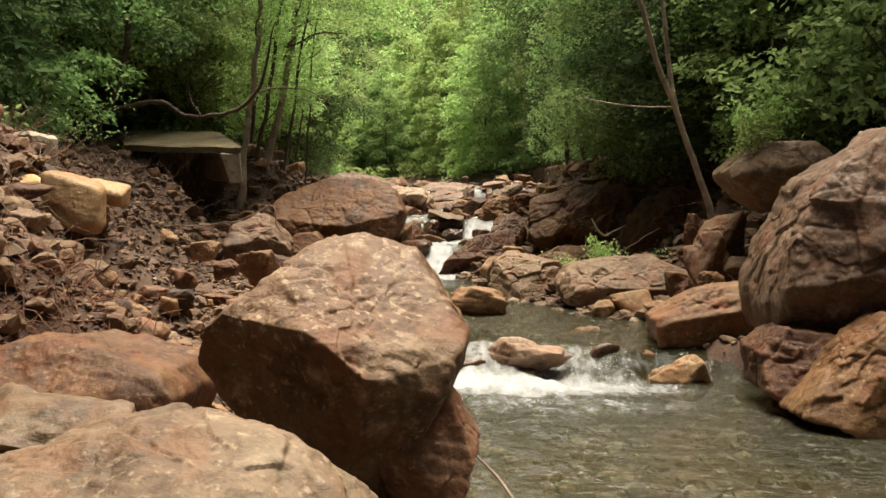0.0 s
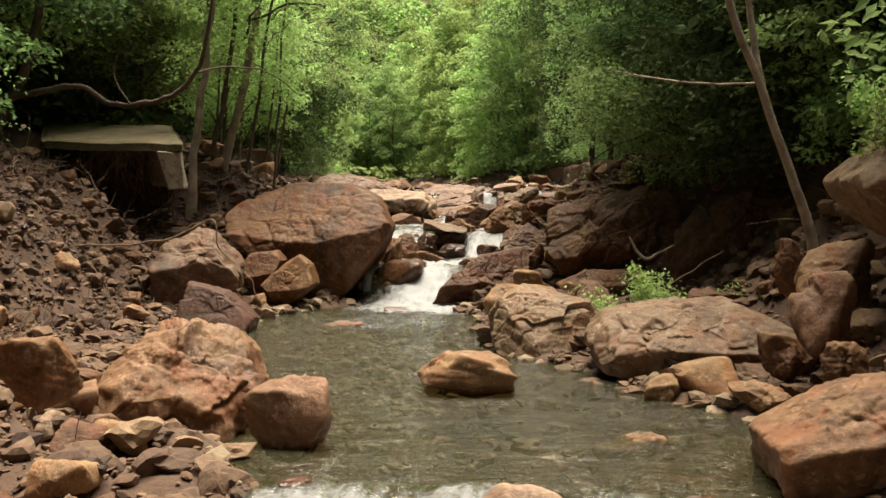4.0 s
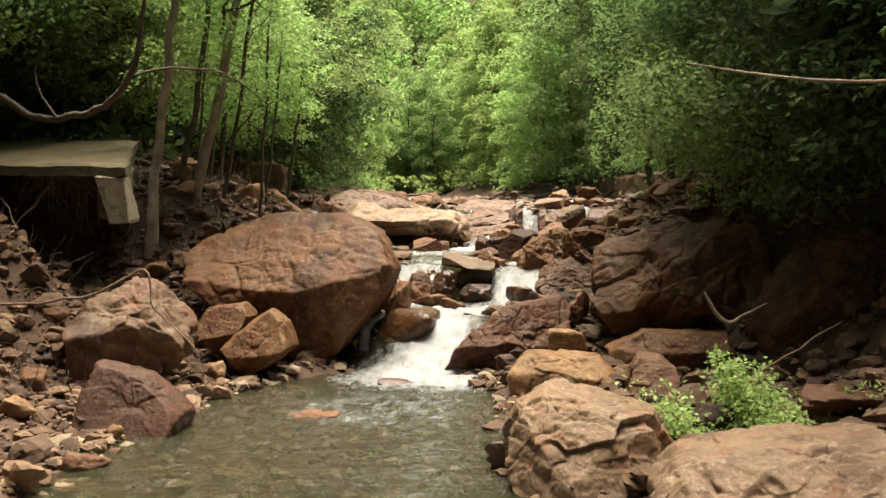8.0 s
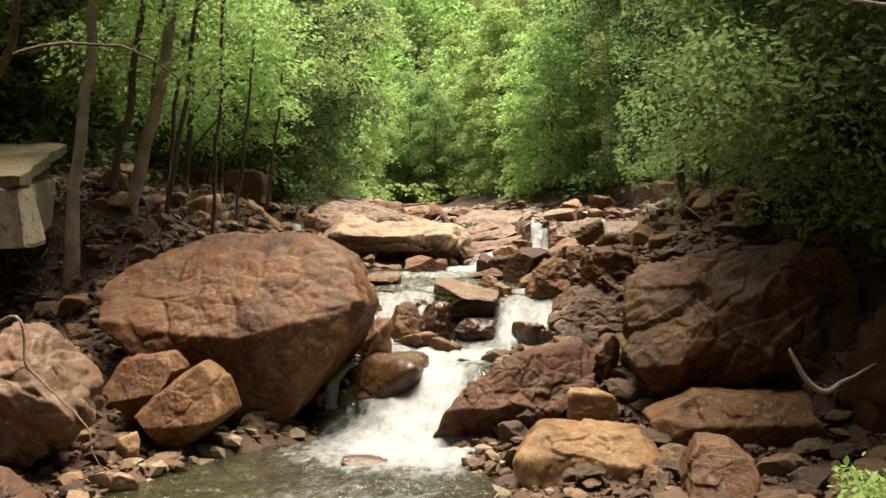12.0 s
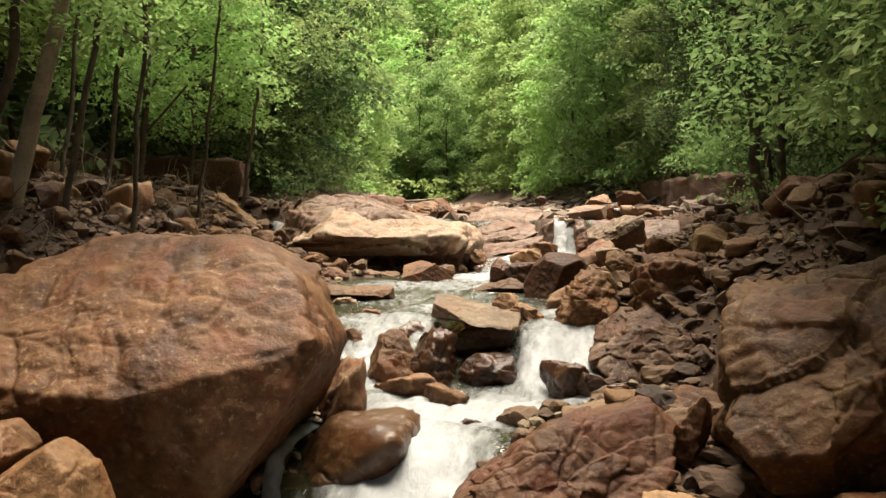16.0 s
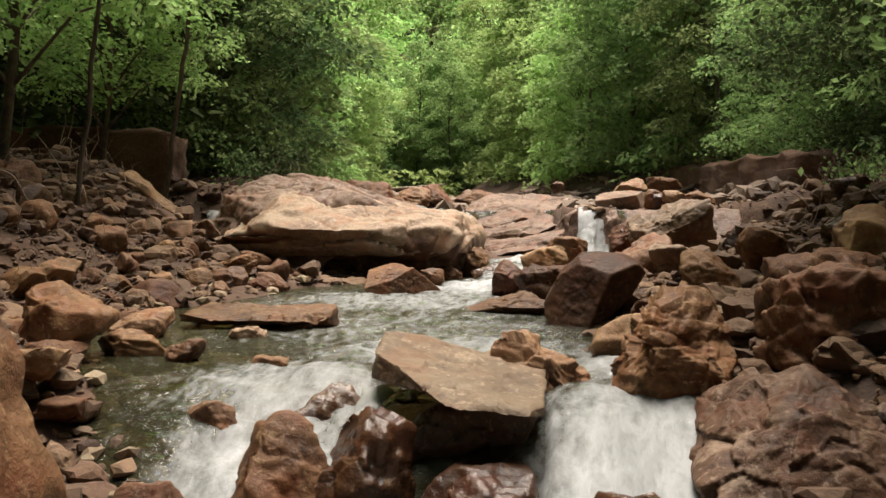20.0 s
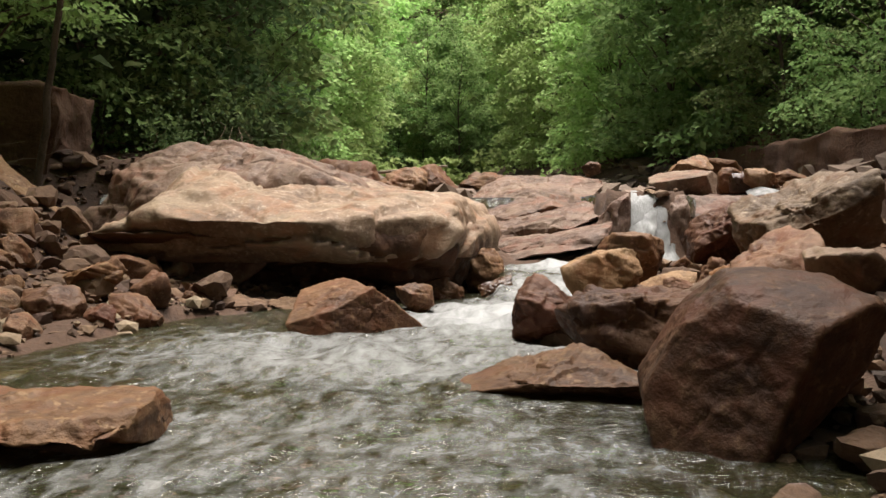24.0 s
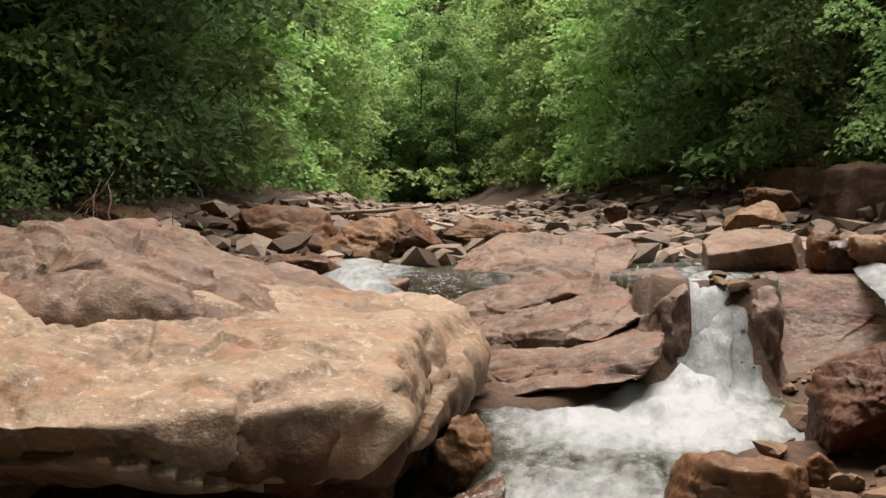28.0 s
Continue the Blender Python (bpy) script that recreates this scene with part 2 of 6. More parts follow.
LEAF = {
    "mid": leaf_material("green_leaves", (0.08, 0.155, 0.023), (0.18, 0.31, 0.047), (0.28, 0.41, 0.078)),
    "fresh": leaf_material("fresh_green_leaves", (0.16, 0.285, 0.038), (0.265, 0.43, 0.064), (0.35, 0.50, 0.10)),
    # darker green: shade of the gorge sides put into the leaf colour
    "deep": leaf_material("shade_toned_green_leaves", (0.028, 0.054, 0.009), (0.066, 0.118, 0.019), (0.110, 0.165, 0.030)),
}


def water_material():
    """Clear greenish water with ripples; foam where the surface carries it."""
    mat, nodes, links, shader = material("stream_water")
    where = nodes.new("ShaderNodeTexCoord").outputs["Object"]
    foam = nodes.new("ShaderNodeAttribute")
    foam.attribute_name = "foam"
    ripples = noise_node(nodes, links, where, 2.6, 4, 0.6, (1.0, 1.7, 1.0))
    small = noise_node(nodes, links, where, 6.5, 3, 0.6, (1.0, 2.0, 1.0))
    normal = bump(nodes, links, small, 0.6, 0.05, bump(nodes, links, ripples, 0.85, 0.2))
    gloss = nodes.new("ShaderNodeBsdfGlossy")
    gloss.inputs["Roughness"].default_value = 0.06
    links.new(normal, gloss.inputs["Normal"])
    clear = nodes.new("ShaderNodeBsdfTransparent")
    clear.inputs[0].default_value = (0.50, 0.49, 0.32, 1)
    edge = nodes.new("ShaderNodeFresnel")
    edge.inputs[0].default_value = 1.33
    links.new(normal, edge.inputs["Normal"])
    silt = nodes.new("ShaderNodeBsdfDiffuse")
    silt.inputs[0].default_value = (0.068, 0.066, 0.034, 1)
    murk = nodes.new("ShaderNodeMixShader")
    murk.inputs[0].default_value = 0.26
    links.new(clear.outputs[0], murk.inputs[1])
    links.new(silt.outputs[0], murk.inputs[2])
    calm = nodes.new("ShaderNodeMixShader")
    links.new(edge.outputs[0], calm.inputs[0])
    links.new(murk.outputs[0], calm.inputs[1])
    links.new(gloss.outputs[0], calm.inputs[2])
    shader.inputs["Base Color"].default_value = (0.265, 0.264, 0.262, 1)
    shader.inputs["Roughness"].default_value = 0.55
    shader.inputs["Subsurface Weight"].default_value = 0.0
    streak = noise_node(nodes, links, where, 5.0, 7, 0.66, (2.0, 0.9, 1.2))
    links.new(bump(nodes, links, streak, 0.35, 0.07), shader.inputs["Normal"])
    cover = maths(nodes, links, "ADD", foam.outputs["Fac"], maths(nodes, links, "MULTIPLY", maths(nodes, links, "SUBTRACT", streak, 0.5), 1.25))
    cover = ramp(nodes, links, cover, ((0.22, (0, 0, 0)), (0.95, (0.95, 0.95, 0.95))))
    both = nodes.new("ShaderNodeMixShader")
    links.new(cover, both.inputs[0])
    links.new(calm.outputs[0], both.inputs[1])
    links.new(shader.outputs[0], both.inputs[2])
    links.new(both.outputs[0], nodes["Material Output"].inputs[0])
    return mat


WATER = water_material()

# ---- mesh helpers ----


def grid_noise(p, seed):
    """Smooth lattice noise in -1..1 at the points p (n, 3)."""
    cell = np.floor(p).astype(np.int64)
    f = p - cell
    f = f * f * (3 - 2 * f)
    total = np.zeros(len(p))
    for corner in range(8):
        step = np.array([corner & 1, corner >> 1 & 1, corner >> 2 & 1])
        c = cell + step
        h = (c[:, 0] * 374761393 + c[:, 1] * 668265263 + c[:, 2] * 2147483647 + seed * 1274126177) & 0xFFFFFFFF
        h = ((h ^ (h >> 13)) * 1274126177) & 0xFFFFFFFF
        value = ((h ^ (h >> 16)) & 0xFFFF) / 32767.5 - 1
        total += value * np.prod(np.where(step, f, 1 - f), axis=1)
    return total


def layered(p, seed, octaves=4, gain=0.5):
    total, amount = np.zeros(len(p)), 1.0
    for n in range(octaves):
        total += amount * grid_noise(p * 2.03**n + 17.3 * n, seed + n)
        amount *= gain
    return total


def mesh_from(name, verts, faces, mats, smooth=True):
    me = bpy.data.meshes.new(name)
    verts, faces = np.asarray(verts, np.float32), np.asarray(faces, np.int32)
    k = faces.shape[1]
    me.vertices.add(len(verts))
    me.vertices.foreach_set("co", verts.ravel())
    me.loops.add(faces.size)
    me.loops.foreach_set("vertex_index", faces.ravel())
    me.polygons.add(len(faces))
    me.polygons.foreach_set("loop_start", np.arange(0, faces.size, k, dtype=np.int32))
    me.polygons.foreach_set("use_smooth", np.full(len(faces), smooth))
    for m in mats if isinstance(mats, (list, tuple)) else [mats]:
        me.materials.append(m)
    me.update(calc_edges=True)
    me.validate()
    return me


SPHERES = {}


def sphere(level):
    if level not in SPHERES:
        bm = bmesh.new()
        bmesh.ops.create_icosphere(bm, subdivisions=level, radius=1)
        bm.verts.ensure_lookup_table()
        SPHERES[level] = (np.array([v.co for v in bm.verts]), np.array([[v.index for v in f.verts] for f in bm.faces]))
        bm.free()
    return SPHERES[level]


def rock_shape(size, seed, level=4, sharp=40, planes=10, cuts=(), rough=0.028, ledges=0.018, beds=9, tilt=(0.25, 0.2), chips=26, chip=0.11, cracks=1.0, facets=0.045, cells=60, body=None, seams=0.010):
    """A boulder: a block cut by planes, chipped, bedded and roughened, filling the box size, standing on z = 0."""
    dirs, faces = sphere(level)
    rng = np.random.default_rng(seed)
    n = rng.normal(size=(planes, 3))
    n /= np.linalg.norm(n, axis=1, keepdims=True)
    h = rng.uniform(0.55, 0.95, planes)
    if cuts:
        own = np.array(cuts, float)
        n = np.vstack([n, own[:, :3] / np.linalg.norm(own[:, :3], axis=1, keepdims=True)])
        h = np.concatenate([h + 0.22, own[:, 3]])
    box = np.vstack([np.eye(3), -np.eye(3)])
    n, h = np.vstack([n, box]), np.concatenate([h, np.full(6, 1.12)])
    d = np.maximum(dirs @ n.T / h, 0)
    v = dirs * (np.sum(d**sharp, axis=1) ** (-1 / sharp))[:, None]
    size = np.array(size, float)

    def fill(p):
        low, high = p.min(0), p.max(0)
        return (p - (low + high) / 2) / (high - low) * size

    v = fill(v) if body is None else body
    across = float(size.max())
    for _ in range(chips):
        way = rng.normal(size=3)
        way /= np.linalg.norm(way)
        far = v @ way
        v = v - way * np.maximum(0, far - (far.max() - chip * across * rng.uniform(0.1, 1) ** 2))[:, None]
    out = dirs / size
    out /= np.linalg.norm(out, axis=1, keepdims=True)
    q = v / across
    if ledges:
        # beds that break back in steps along a tilted direction
        way = np.array([tilt[0], tilt[1], 1.0])
        way /= np.linalg.norm(way)
        run = q @ way * beds + 0.7 * layered(q * 2.2, seed + 5, 3)
        part = run - np.floor(run)
        hard = 0.5 + 0.5 * grid_noise(np.stack([np.floor(run) * 1.37 + 0.5] * 3, 1) + q * 1.5, seed + 3)
        v = v + out * (ledges * across * (np.clip(part * 2.2 - 0.9, -0.9, 0.5)) * hard)[:, None]
    if facets:
        # broken faces: every cell of the surface has a slant of its own
        bent = q + 0.05 * np.stack([layered(q * 4, seed + 61 + n, 2) for n in range(3)], 1)
        for many, deep, slope in ((cells, 1.0, 1.6), (cells * 5, 0.36, 3.2))[:2 if level >= 6 else 1]:
            seeds = rng.uniform(-0.5, 0.5, (many, 3)) * (size / across)
            gap = (seeds**2).sum(1)[None].astype(np.float32) - 2 * (bent @ seeds.T).astype(np.float32)
            near = gap.argmin(1)
            slant = rng.normal(0, slope, (many, 3))
            rise = rng.normal(0, 0.35 if body is None else 0.16, many)
            v = v + out * (deep * facets * across * np.clip(rise[near] + ((q - seeds[near]) * slant[near]).sum(1), -0.8, 0.8))[:, None]
            if body is not None and seams:
                # narrow broken seams between the plates, open in some places only
                first = gap[np.arange(len(q)), near]
                gap[np.arange(len(q)), near] = 1e9
                width = np.sqrt(np.maximum(gap.min(1) + (bent**2).sum(1), 0)) - np.sqrt(np.maximum(first + (bent**2).sum(1), 0))
                where = np.clip(layered(q * 3.1 + 5, seed + 71 + many, 3) * 2.2 + 0.25, 0, 1)
                v = v - out * (seams * (0.5 + 0.5 * deep) * across * where * np.exp(-((width / (0.018 * (0.4 + 0.6 * deep))) ** 2)))[:, None]
    wander = layered(q * 1.7 + seed % 53, seed + 31, 4)
    split = np.exp(-((wander / 0.035) ** 2)) * np.clip(layered(q * 1.3 + 7, seed + 33, 2) * 2 + 0.4, 0, 1)
    dent = layered(q * 2.6 + seed % 97, seed, 3) + 0.55 * np.abs(layered(q * 6.5 + seed % 89, seed + 9, 3)) - 0.2
    v = v + out * (across * (rough * dent - 0.022 * cracks * split))[:, None]
    if level >= 5:
        v = v + out * (0.009 * across * (np.abs(layered(q * 15, seed + 21, 3)) - 0.3))[:, None]
    if body is not None:
        return v, faces
    v = fill(v)
    v[:, 2] += size[2] / 2
    return v, faces


def hewn_shape(sides, faces, back, seed, level=6, sharp=46, chips=16, chip=0.05, **shape):
    """A boulder bounded by planes (a normal and its distance in metres from the middle) and broken by rock_shape's wear."""
    planes = np.array([*((a, 0.0, b, h) for a, b, h in sides), *faces, (0.0, 1.0, 0.15, back)], float)
    planes[:, :3] /= np.linalg.norm(planes[:, :3], axis=1, keepdims=True)
    dirs, _ = sphere(level)
    d = np.maximum(dirs @ planes[:, :3].T / planes[:, 3], 0)
    v = dirs * (np.sum(d**sharp, axis=1) ** (-1 / sharp))[:, None]
    return rock_shape(np.ptp(v, axis=0), seed, level, body=v, chips=chips, chip=chip, **shape)


ROCKS = []


def hewn(x, y, z, sides, faces, back, kind, where, seed, level=6, **shape):
    """One boulder of planes about its middle at x, y, z."""
    v, f = hewn_shape(sides, faces, back, seed, level, **shape)
    ob = new("boulder", mesh_from("boulder", v, f, ROCK[kind]))
    ob.matrix_world = pose(x, y, z)
    ROCKS.append((x, y, 0.5 * float(np.ptp(v[:, :2], axis=0).max())))
    return tagged(ob, f"{TEXT[kind]} {where}", "boulder")




def boulder(x, y, z, w, d, h, kind, where, seed, level=4, turn=0, lean=0, group="", name="boulder", **shape):
    """One loose boulder whose box of w x d x h stands with its foot at x, y, z."""
    v, f = rock_shape((w, d, h), seed, level, **shape)
    ob = new(name, mesh_from(name, v, f, ROCK[kind]))
    ob.matrix_world = pose(x, y, z, 0, lean, turn)
    ROCKS.append((x, y, max(w, d) / 2))
    return tagged(ob, f"{TEXT[kind]} {where}", "boulder" if max(w, h) > 0.45 else "rock", group)



def outcrop(x, y, z, pieces, kind, label):
    """One rock of several overlapping beds; a piece is an offset, a box, a tilt, a seed, a level and its shape."""
    ob = new("boulder")
    ob.location = (x, y, z)
    reach = 0.0
    for (ox, oy, oz), size, (rx, ry, rz), seed, level, shape in pieces:
        shape = dict(shape)
        own = shape.pop("kind", kind)
        bed = new("bed", mesh_from("bed", *rock_shape(size, seed, level, **shape), ROCK[own]))
        bed.parent = ob
        bed.matrix_local = pose(ox, oy, oz, rx, ry, rz)
        reach = max(reach, max(size[:2]) / 2 + 0.5 * math.hypot(ox, oy))
    ROCKS.append((x, y, reach))
    return tagged(ob, label, "boulder")


# ---- the lie of the land ----


def along(keys, y):
    ys, vs = zip(*keys)
    return np.interp(y, ys, vs)


def eased(a, b, y):
    s = np.clip((y - a) / (b - a), 0, 1)
    return s * s * (3 - 2 * s)


def water_level(x, y):
    z = 0.76 + 0.29 * eased(10.7, 11.6, y + 0.15 * np.sin(x * 5) + 0.1 * np.sin(x * 11))
    z = z + 0.70 * eased(24.3, 26.0, y + 0.25 * (x + 0.3))
    shift = np.where(x > 0.6, 0.2, 0.0)
    z = z + 0.60 * eased(27.5, 29.2, y + shift + 0.15 * np.sin(3 * x))
    z = z + 0.08 * eased(30, 37, y)
    z = z + 0.20 * eased(37.7, 38.9, y - 2.6 * np.clip((-0.8 - x) / 0.5, 0, 1))
    z = z + 0.86 * eased(41.35, 41.95, y - 1.6 * np.clip((0.2 - x) / 0.4, 0, 1) - 1.3 * np.clip((x - 1.1) / 0.4, 0, 1))
    return z + 0.35 * eased(43, 58, y) + 0.03 * np.maximum(y - 58, 0)


LEFT = ((-6, 0.9), (6, 1.1), (9, 0.7), (10.5, 0.1), (12, -0.3), (14, -1.4), (17, -2.6), (21, -2.6), (23.5, -2.2), (24.6, -1.2), (26, -0.9), (27.5, -1.2),
        (29, -2.2), (30, -3.6), (34, -3.6), (36.0, -3.3), (37.0, -2.5), (38.0, -1.8), (39, -1.6), (40.6, -1.5), (41, -0.6), (41.6, 0.60), (42.4, 0.60), (43.4, -3.0), (46, -3.4), (60, -5.0), (75, -11), (90, -15))
RIGHT = ((-6, 7.5), (7, 6.5), (9, 5.4), (10.5, 4.6), (12, 3.7), (14, 3.6), (16, 2.6), (18.5, 1.4), (22, 1.3), (24.5, 0.7), (26, 0.9), (27, 1.9), (28.5, 1.5), (30, 1.0),
         (33, 0.9), (35, 0.0), (38, 0.1), (39.3, 0.6), (40, 1.6), (41, 1.5), (41.6, 0.92), (42.2, 0.86), (43, 2.6), (46, 2.6), (53, 2.8), (60, 0.0), (75, -6), (90, -10))
LEFT_FLAT = ((-6, 2.4), (8, 2.2), (10, 1.4), (12, 1.5), (15, 1.65), (18, 1.7), (26, 1.6), (29, 0.4), (36, 0.5), (38, 2.6), (41, 4.0), (43, 1.0), (60, 1.0), (90, 1))
RIGHT_FLAT = ((-6, 0.2), (10, 0.3), (14, 0.8), (17, 2.4), (22, 3.2), (25.5, 2.6), (28, 0.5), (34, 0.8), (38, 2.4), (42, 2.4), (44, 0.8), (60, 0.6), (90, 0.6))
LEFT_RISE = ((-6, 1.6), (8, 2.0), (13, 2.4), (17, 2.6), (24, 2.6), (30, 1.8), (38, 1.4), (42, 0.6), (60, 0.8), (90, 1.2))
RIGHT_RISE = ((-6, 2.4), (10, 2.4), (16, 2.0), (24, 2.6), (30, 1.5), (40, 0.9), (44, 0.6), (50, 0.8), (60, 1.0), (90, 1.5))


def land(x, y):
    """Height of the ground."""
    x, y = np.asarray(x, float), np.asarray(y, float)
    p = np.stack([x, y, 0 * x], -1).reshape(-1, 3)
    wob = layered(p * 0.55, 5, 3).reshape(x.shape)
    left, right = along(LEFT, y) + 0.25 * wob, along(RIGHT, y) - 0.25 * wob
    water = water_level(np.clip(x, left, right), y)
    water = np.where(x < left, water_level(np.maximum(x, left - 2.5), y), np.where(x > right, water_level(np.minimum(x, right + 1.5), y), water))
    dl, dr = left - x, x - right
    depth = (0.38 - 0.33 * eased(42.5, 44, y)) * np.clip(np.minimum(-dl, -dr) / 0.9, 0, 1) + 0.03
    z = water - depth
    for out, flat, rise in ((dl, along(LEFT_FLAT, y), along(LEFT_RISE, y)), (dr, along(RIGHT_FLAT, y), along(RIGHT_RISE, y))):
        s = np.clip((out - flat) / 2.8, 0, 1)
        bank = water + 0.02 + 0.1 * np.clip(out, 0, flat) + rise * (0.5 * s + 0.5 * s * s * (3 - 2 * s))
        hill = 0.12 * np.clip(out - 4.5, 0, 6) + 0.62 * np.clip(out - 10, 0, 400)
        z = np.where(out > 0, bank + hill, z)
    z = z + 0.48 * np.clip(y - 95 + 0.06 * x, 0, 700) * np.clip((y - 95) / 25, 0, 1)
    z = z + (0.07 * layered(p * 1.6, 8, 3) + 0.03 * layered(p * 6, 12, 2)).reshape(x.shape)
    z = z - 1.5 * np.exp(-(((x + 6.0) / 1.7) ** 4) - ((y - 25.2) / 1.7) ** 4)
    far = np.clip((np.abs(x) - 12) / 10, 0, 1)
    return z + far * (1.2 * layered(p * 0.09, 31, 3)).reshape(x.shape)


def axis(fine_from, fine_to, step, far, low):
    core = np.arange(fine_from, fine_to + step / 2, step)
    grow = step * 1.16 ** np.arange(1, 60)
    up = fine_to + np.cumsum(grow)
    down = fine_from - np.cumsum(grow)
    return np.concatenate([down[down > low][::-1], core, up[up < far]])


def sheet(xs, ys, height):
    gx, gy = np.meshgrid(xs, ys)
    v = np.stack([gx, gy, height(gx, gy)], -1).reshape(-1, 3)
    i = np.arange(len(ys) - 1)[:, None] * len(xs) + np.arange(len(xs) - 1)[None]
    return v, np.stack([i, i + 1, i + 1 + len(xs), i + len(xs)], -1).reshape(-1, 4)


gv, gf = sheet(axis(-10, 9, 0.14, 500, -500), axis(-3, 60, 0.14, 800, -60), land)
ground = tagged(new("ground", mesh_from("ground", gv, gf, SOIL)), "brown stony soil of the gorge and its banks", "ground", kind="structure")

# ---- the stream: one sheet, parted into its pools and falls ----


def foam_at(x, y):
    k = np.zeros_like(x)
    for cx, cy, rx, ry, strength in (
            (1.5, 10.45, 2.1, 0.6, 0.92), (1.2, 11.2, 2.4, 0.5, 0.5), (2.2, 9.5, 1.6, 0.6, 0.35),
            (-0.1, 24.0, 1.3, 1.3, 0.95), (-0.1, 25.2, 0.75, 1.6, 1.0), (0.2, 26.7, 1.3, 1.0, 1.0), (-0.2, 21.5, 1.6, 1.6, 0.3),
            (-0.9, 28.0, 0.6, 1.2, 0.8), (1.2, 27.9, 0.8, 1.4, 0.95), (1.0, 29.7, 0.4, 0.8, 0.7), (-1.0, 29.0, 0.8, 0.8, 0.6), (-0.2, 30.4, 1.2, 1.2, 0.6),
            (-0.8, 32.0, 1.9, 1.8, 0.36), (-1.0, 34.4, 2.2, 1.7, 0.52), (-0.6, 36.6, 1.0, 1.6, 0.9), (-0.3, 38.3, 0.7, 1.2, 0.66),
            (0.2, 40.4, 1.3, 1.3, 1.0), (0.7, 41.6, 0.5, 0.9, 0.95), (-2.7, 43.6, 0.6, 1.3, 0.7), (1.0, 43.6, 1.6, 1.2, 0.5), (0.8, 46, 2.2, 2.0, 0.3)):
        k = np.maximum(k, strength * np.clip(1.5 - 1.2 * np.hypot((x - cx) / rx, (y - cy) / ry), 0, 1))
    return k


def stream(name, y0, y1, label):
    xs, ys = np.arange(-6.5, 8.0, 0.06), np.linspace(y0, y1, int(round((y1 - y0) / 0.06)) + 1)

    def surface(x, y):
        p = np.stack([x, y, 0 * x], -1).reshape(-1, 3)
        k = foam_at(x, y)
        return water_level(x, y) + (0.008 + 0.06 * k) * layered(p * 2.4, 41, 4).reshape(x.shape) + (0.003 + 0.03 * k) * layered(p * 7.0, 43, 3).reshape(x.shape) + 0.03 * k + 0.24 * np.exp(-((x - 0.35) / 0.42) ** 2 - ((y - 41.05) / 0.32) ** 2) * (1 + 0.6 * layered(p * 4.5, 47, 3).reshape(x.shape))

    v, f = sheet(xs, ys, surface)
    margin = np.where((v[:, 1] > 40.95) & (v[:, 1] < 42.5), 0.12, 0.7)
    left, right = along(LEFT, v[:, 1]) - margin, along(RIGHT, v[:, 1]) + margin
    keep = ((v[:, 0] > left) & (v[:, 0] < right))[f].all(1)
    f = f[keep]
    used = np.unique(f)
    back = np.zeros(len(v), int)
    back[used] = np.arange(len(used))
    me = mesh_from(name, v[used], back[f], WATER)
    me.attributes.new("foam", "FLOAT", "POINT").data.foreach_set("value", foam_at(v[used, 0], v[used, 1]).astype(np.float32))
    return tagged(new(name, me), label, "water", kind="structure")


stream("water_1", -6, 11.4, "green clear pool below a low foaming ledge")
stream("water_2", 11.4, 24.0, "calm greenish pool between boulders")
stream("water_3", 24.0, 30.0, "white foaming cascade between dark boulders")
stream("water_4", 30.0, 37.6, "shallow rippled pool with streaks of foam")
stream("water_5", 37.6, 62.0, "white falls and shallow water over rock slabs")

# ---- boulders and rocks, from the lowest pool upstream ----
hewn(0.70, 5.50, 1.72, ((-0.68, 0.73, 0.56), (-0.61, 0.8, 0.56), (-0.12, 0.99, 0.66), (0.74, 0.67, 0.75), (0.86, 0.52, 0.71), (0.93, -0.36, 0.65), (0.9, -0.43, 0.64), (0.0, -1.0, 0.95), (-0.65, -0.76, 0.60), (-0.88, -0.48, 0.64)),
     ((0.26, -0.52, 0.81, 0.39), (0.0, -0.52, 0.85, 0.44), (-0.42, -0.85, -0.30, 0.35), (0.30, -0.80, -0.50, 0.52)), 0.75, "crusted", "on the stony bank above the pool", 100, 7, ledges=0.0, rough=0.022, facets=0.011, cells=60, cracks=0.0)
hewn(1.24, 5.55, 1.22, ((-0.54, 0.84, 0.28), (0.87, 0.49, 0.26), (0.97, -0.24, 0.25), (0.36, -0.93, 0.45), (-0.78, -0.63, 0.40), (-0.97, -0.24, 0.25)),
     ((0.25, -0.9, 0.2, 0.27), (-0.3, -0.9, -0.2, 0.3)), 0.4, "tan", "wedged under a great tilted boulder", 600, 6, facets=0.03, cells=30, rough=0.016, ledges=0.015)
hewn(0.20, 4.10, 1.31, ((-0.25, 0.97, 0.36), (-0.14, 0.99, 0.35), (0.18, 0.98, 0.385), (0.5, 0.87, 0.53), (0.82, 0.57, 0.76), (0.9, -0.4, 0.91), (0.02, -1.0, 0.75), (-0.96, -0.28, 1.1)),
     ((-0.06, -0.42, 0.90, 0.34), (0.45, -0.5, 0.74, 0.55), (0.05, -0.93, 0.35, 0.75)), 0.36, "ashen", "on the stony bank above the pool", 101, 7, ledges=0.008, rough=0.022, facets=0.013, cells=60, cracks=0.0)
boulder(-0.55, 4.75, 1.20, 0.97, 0.87, 0.48, "ashen", "on the stony bank above the pool", 102, 5)
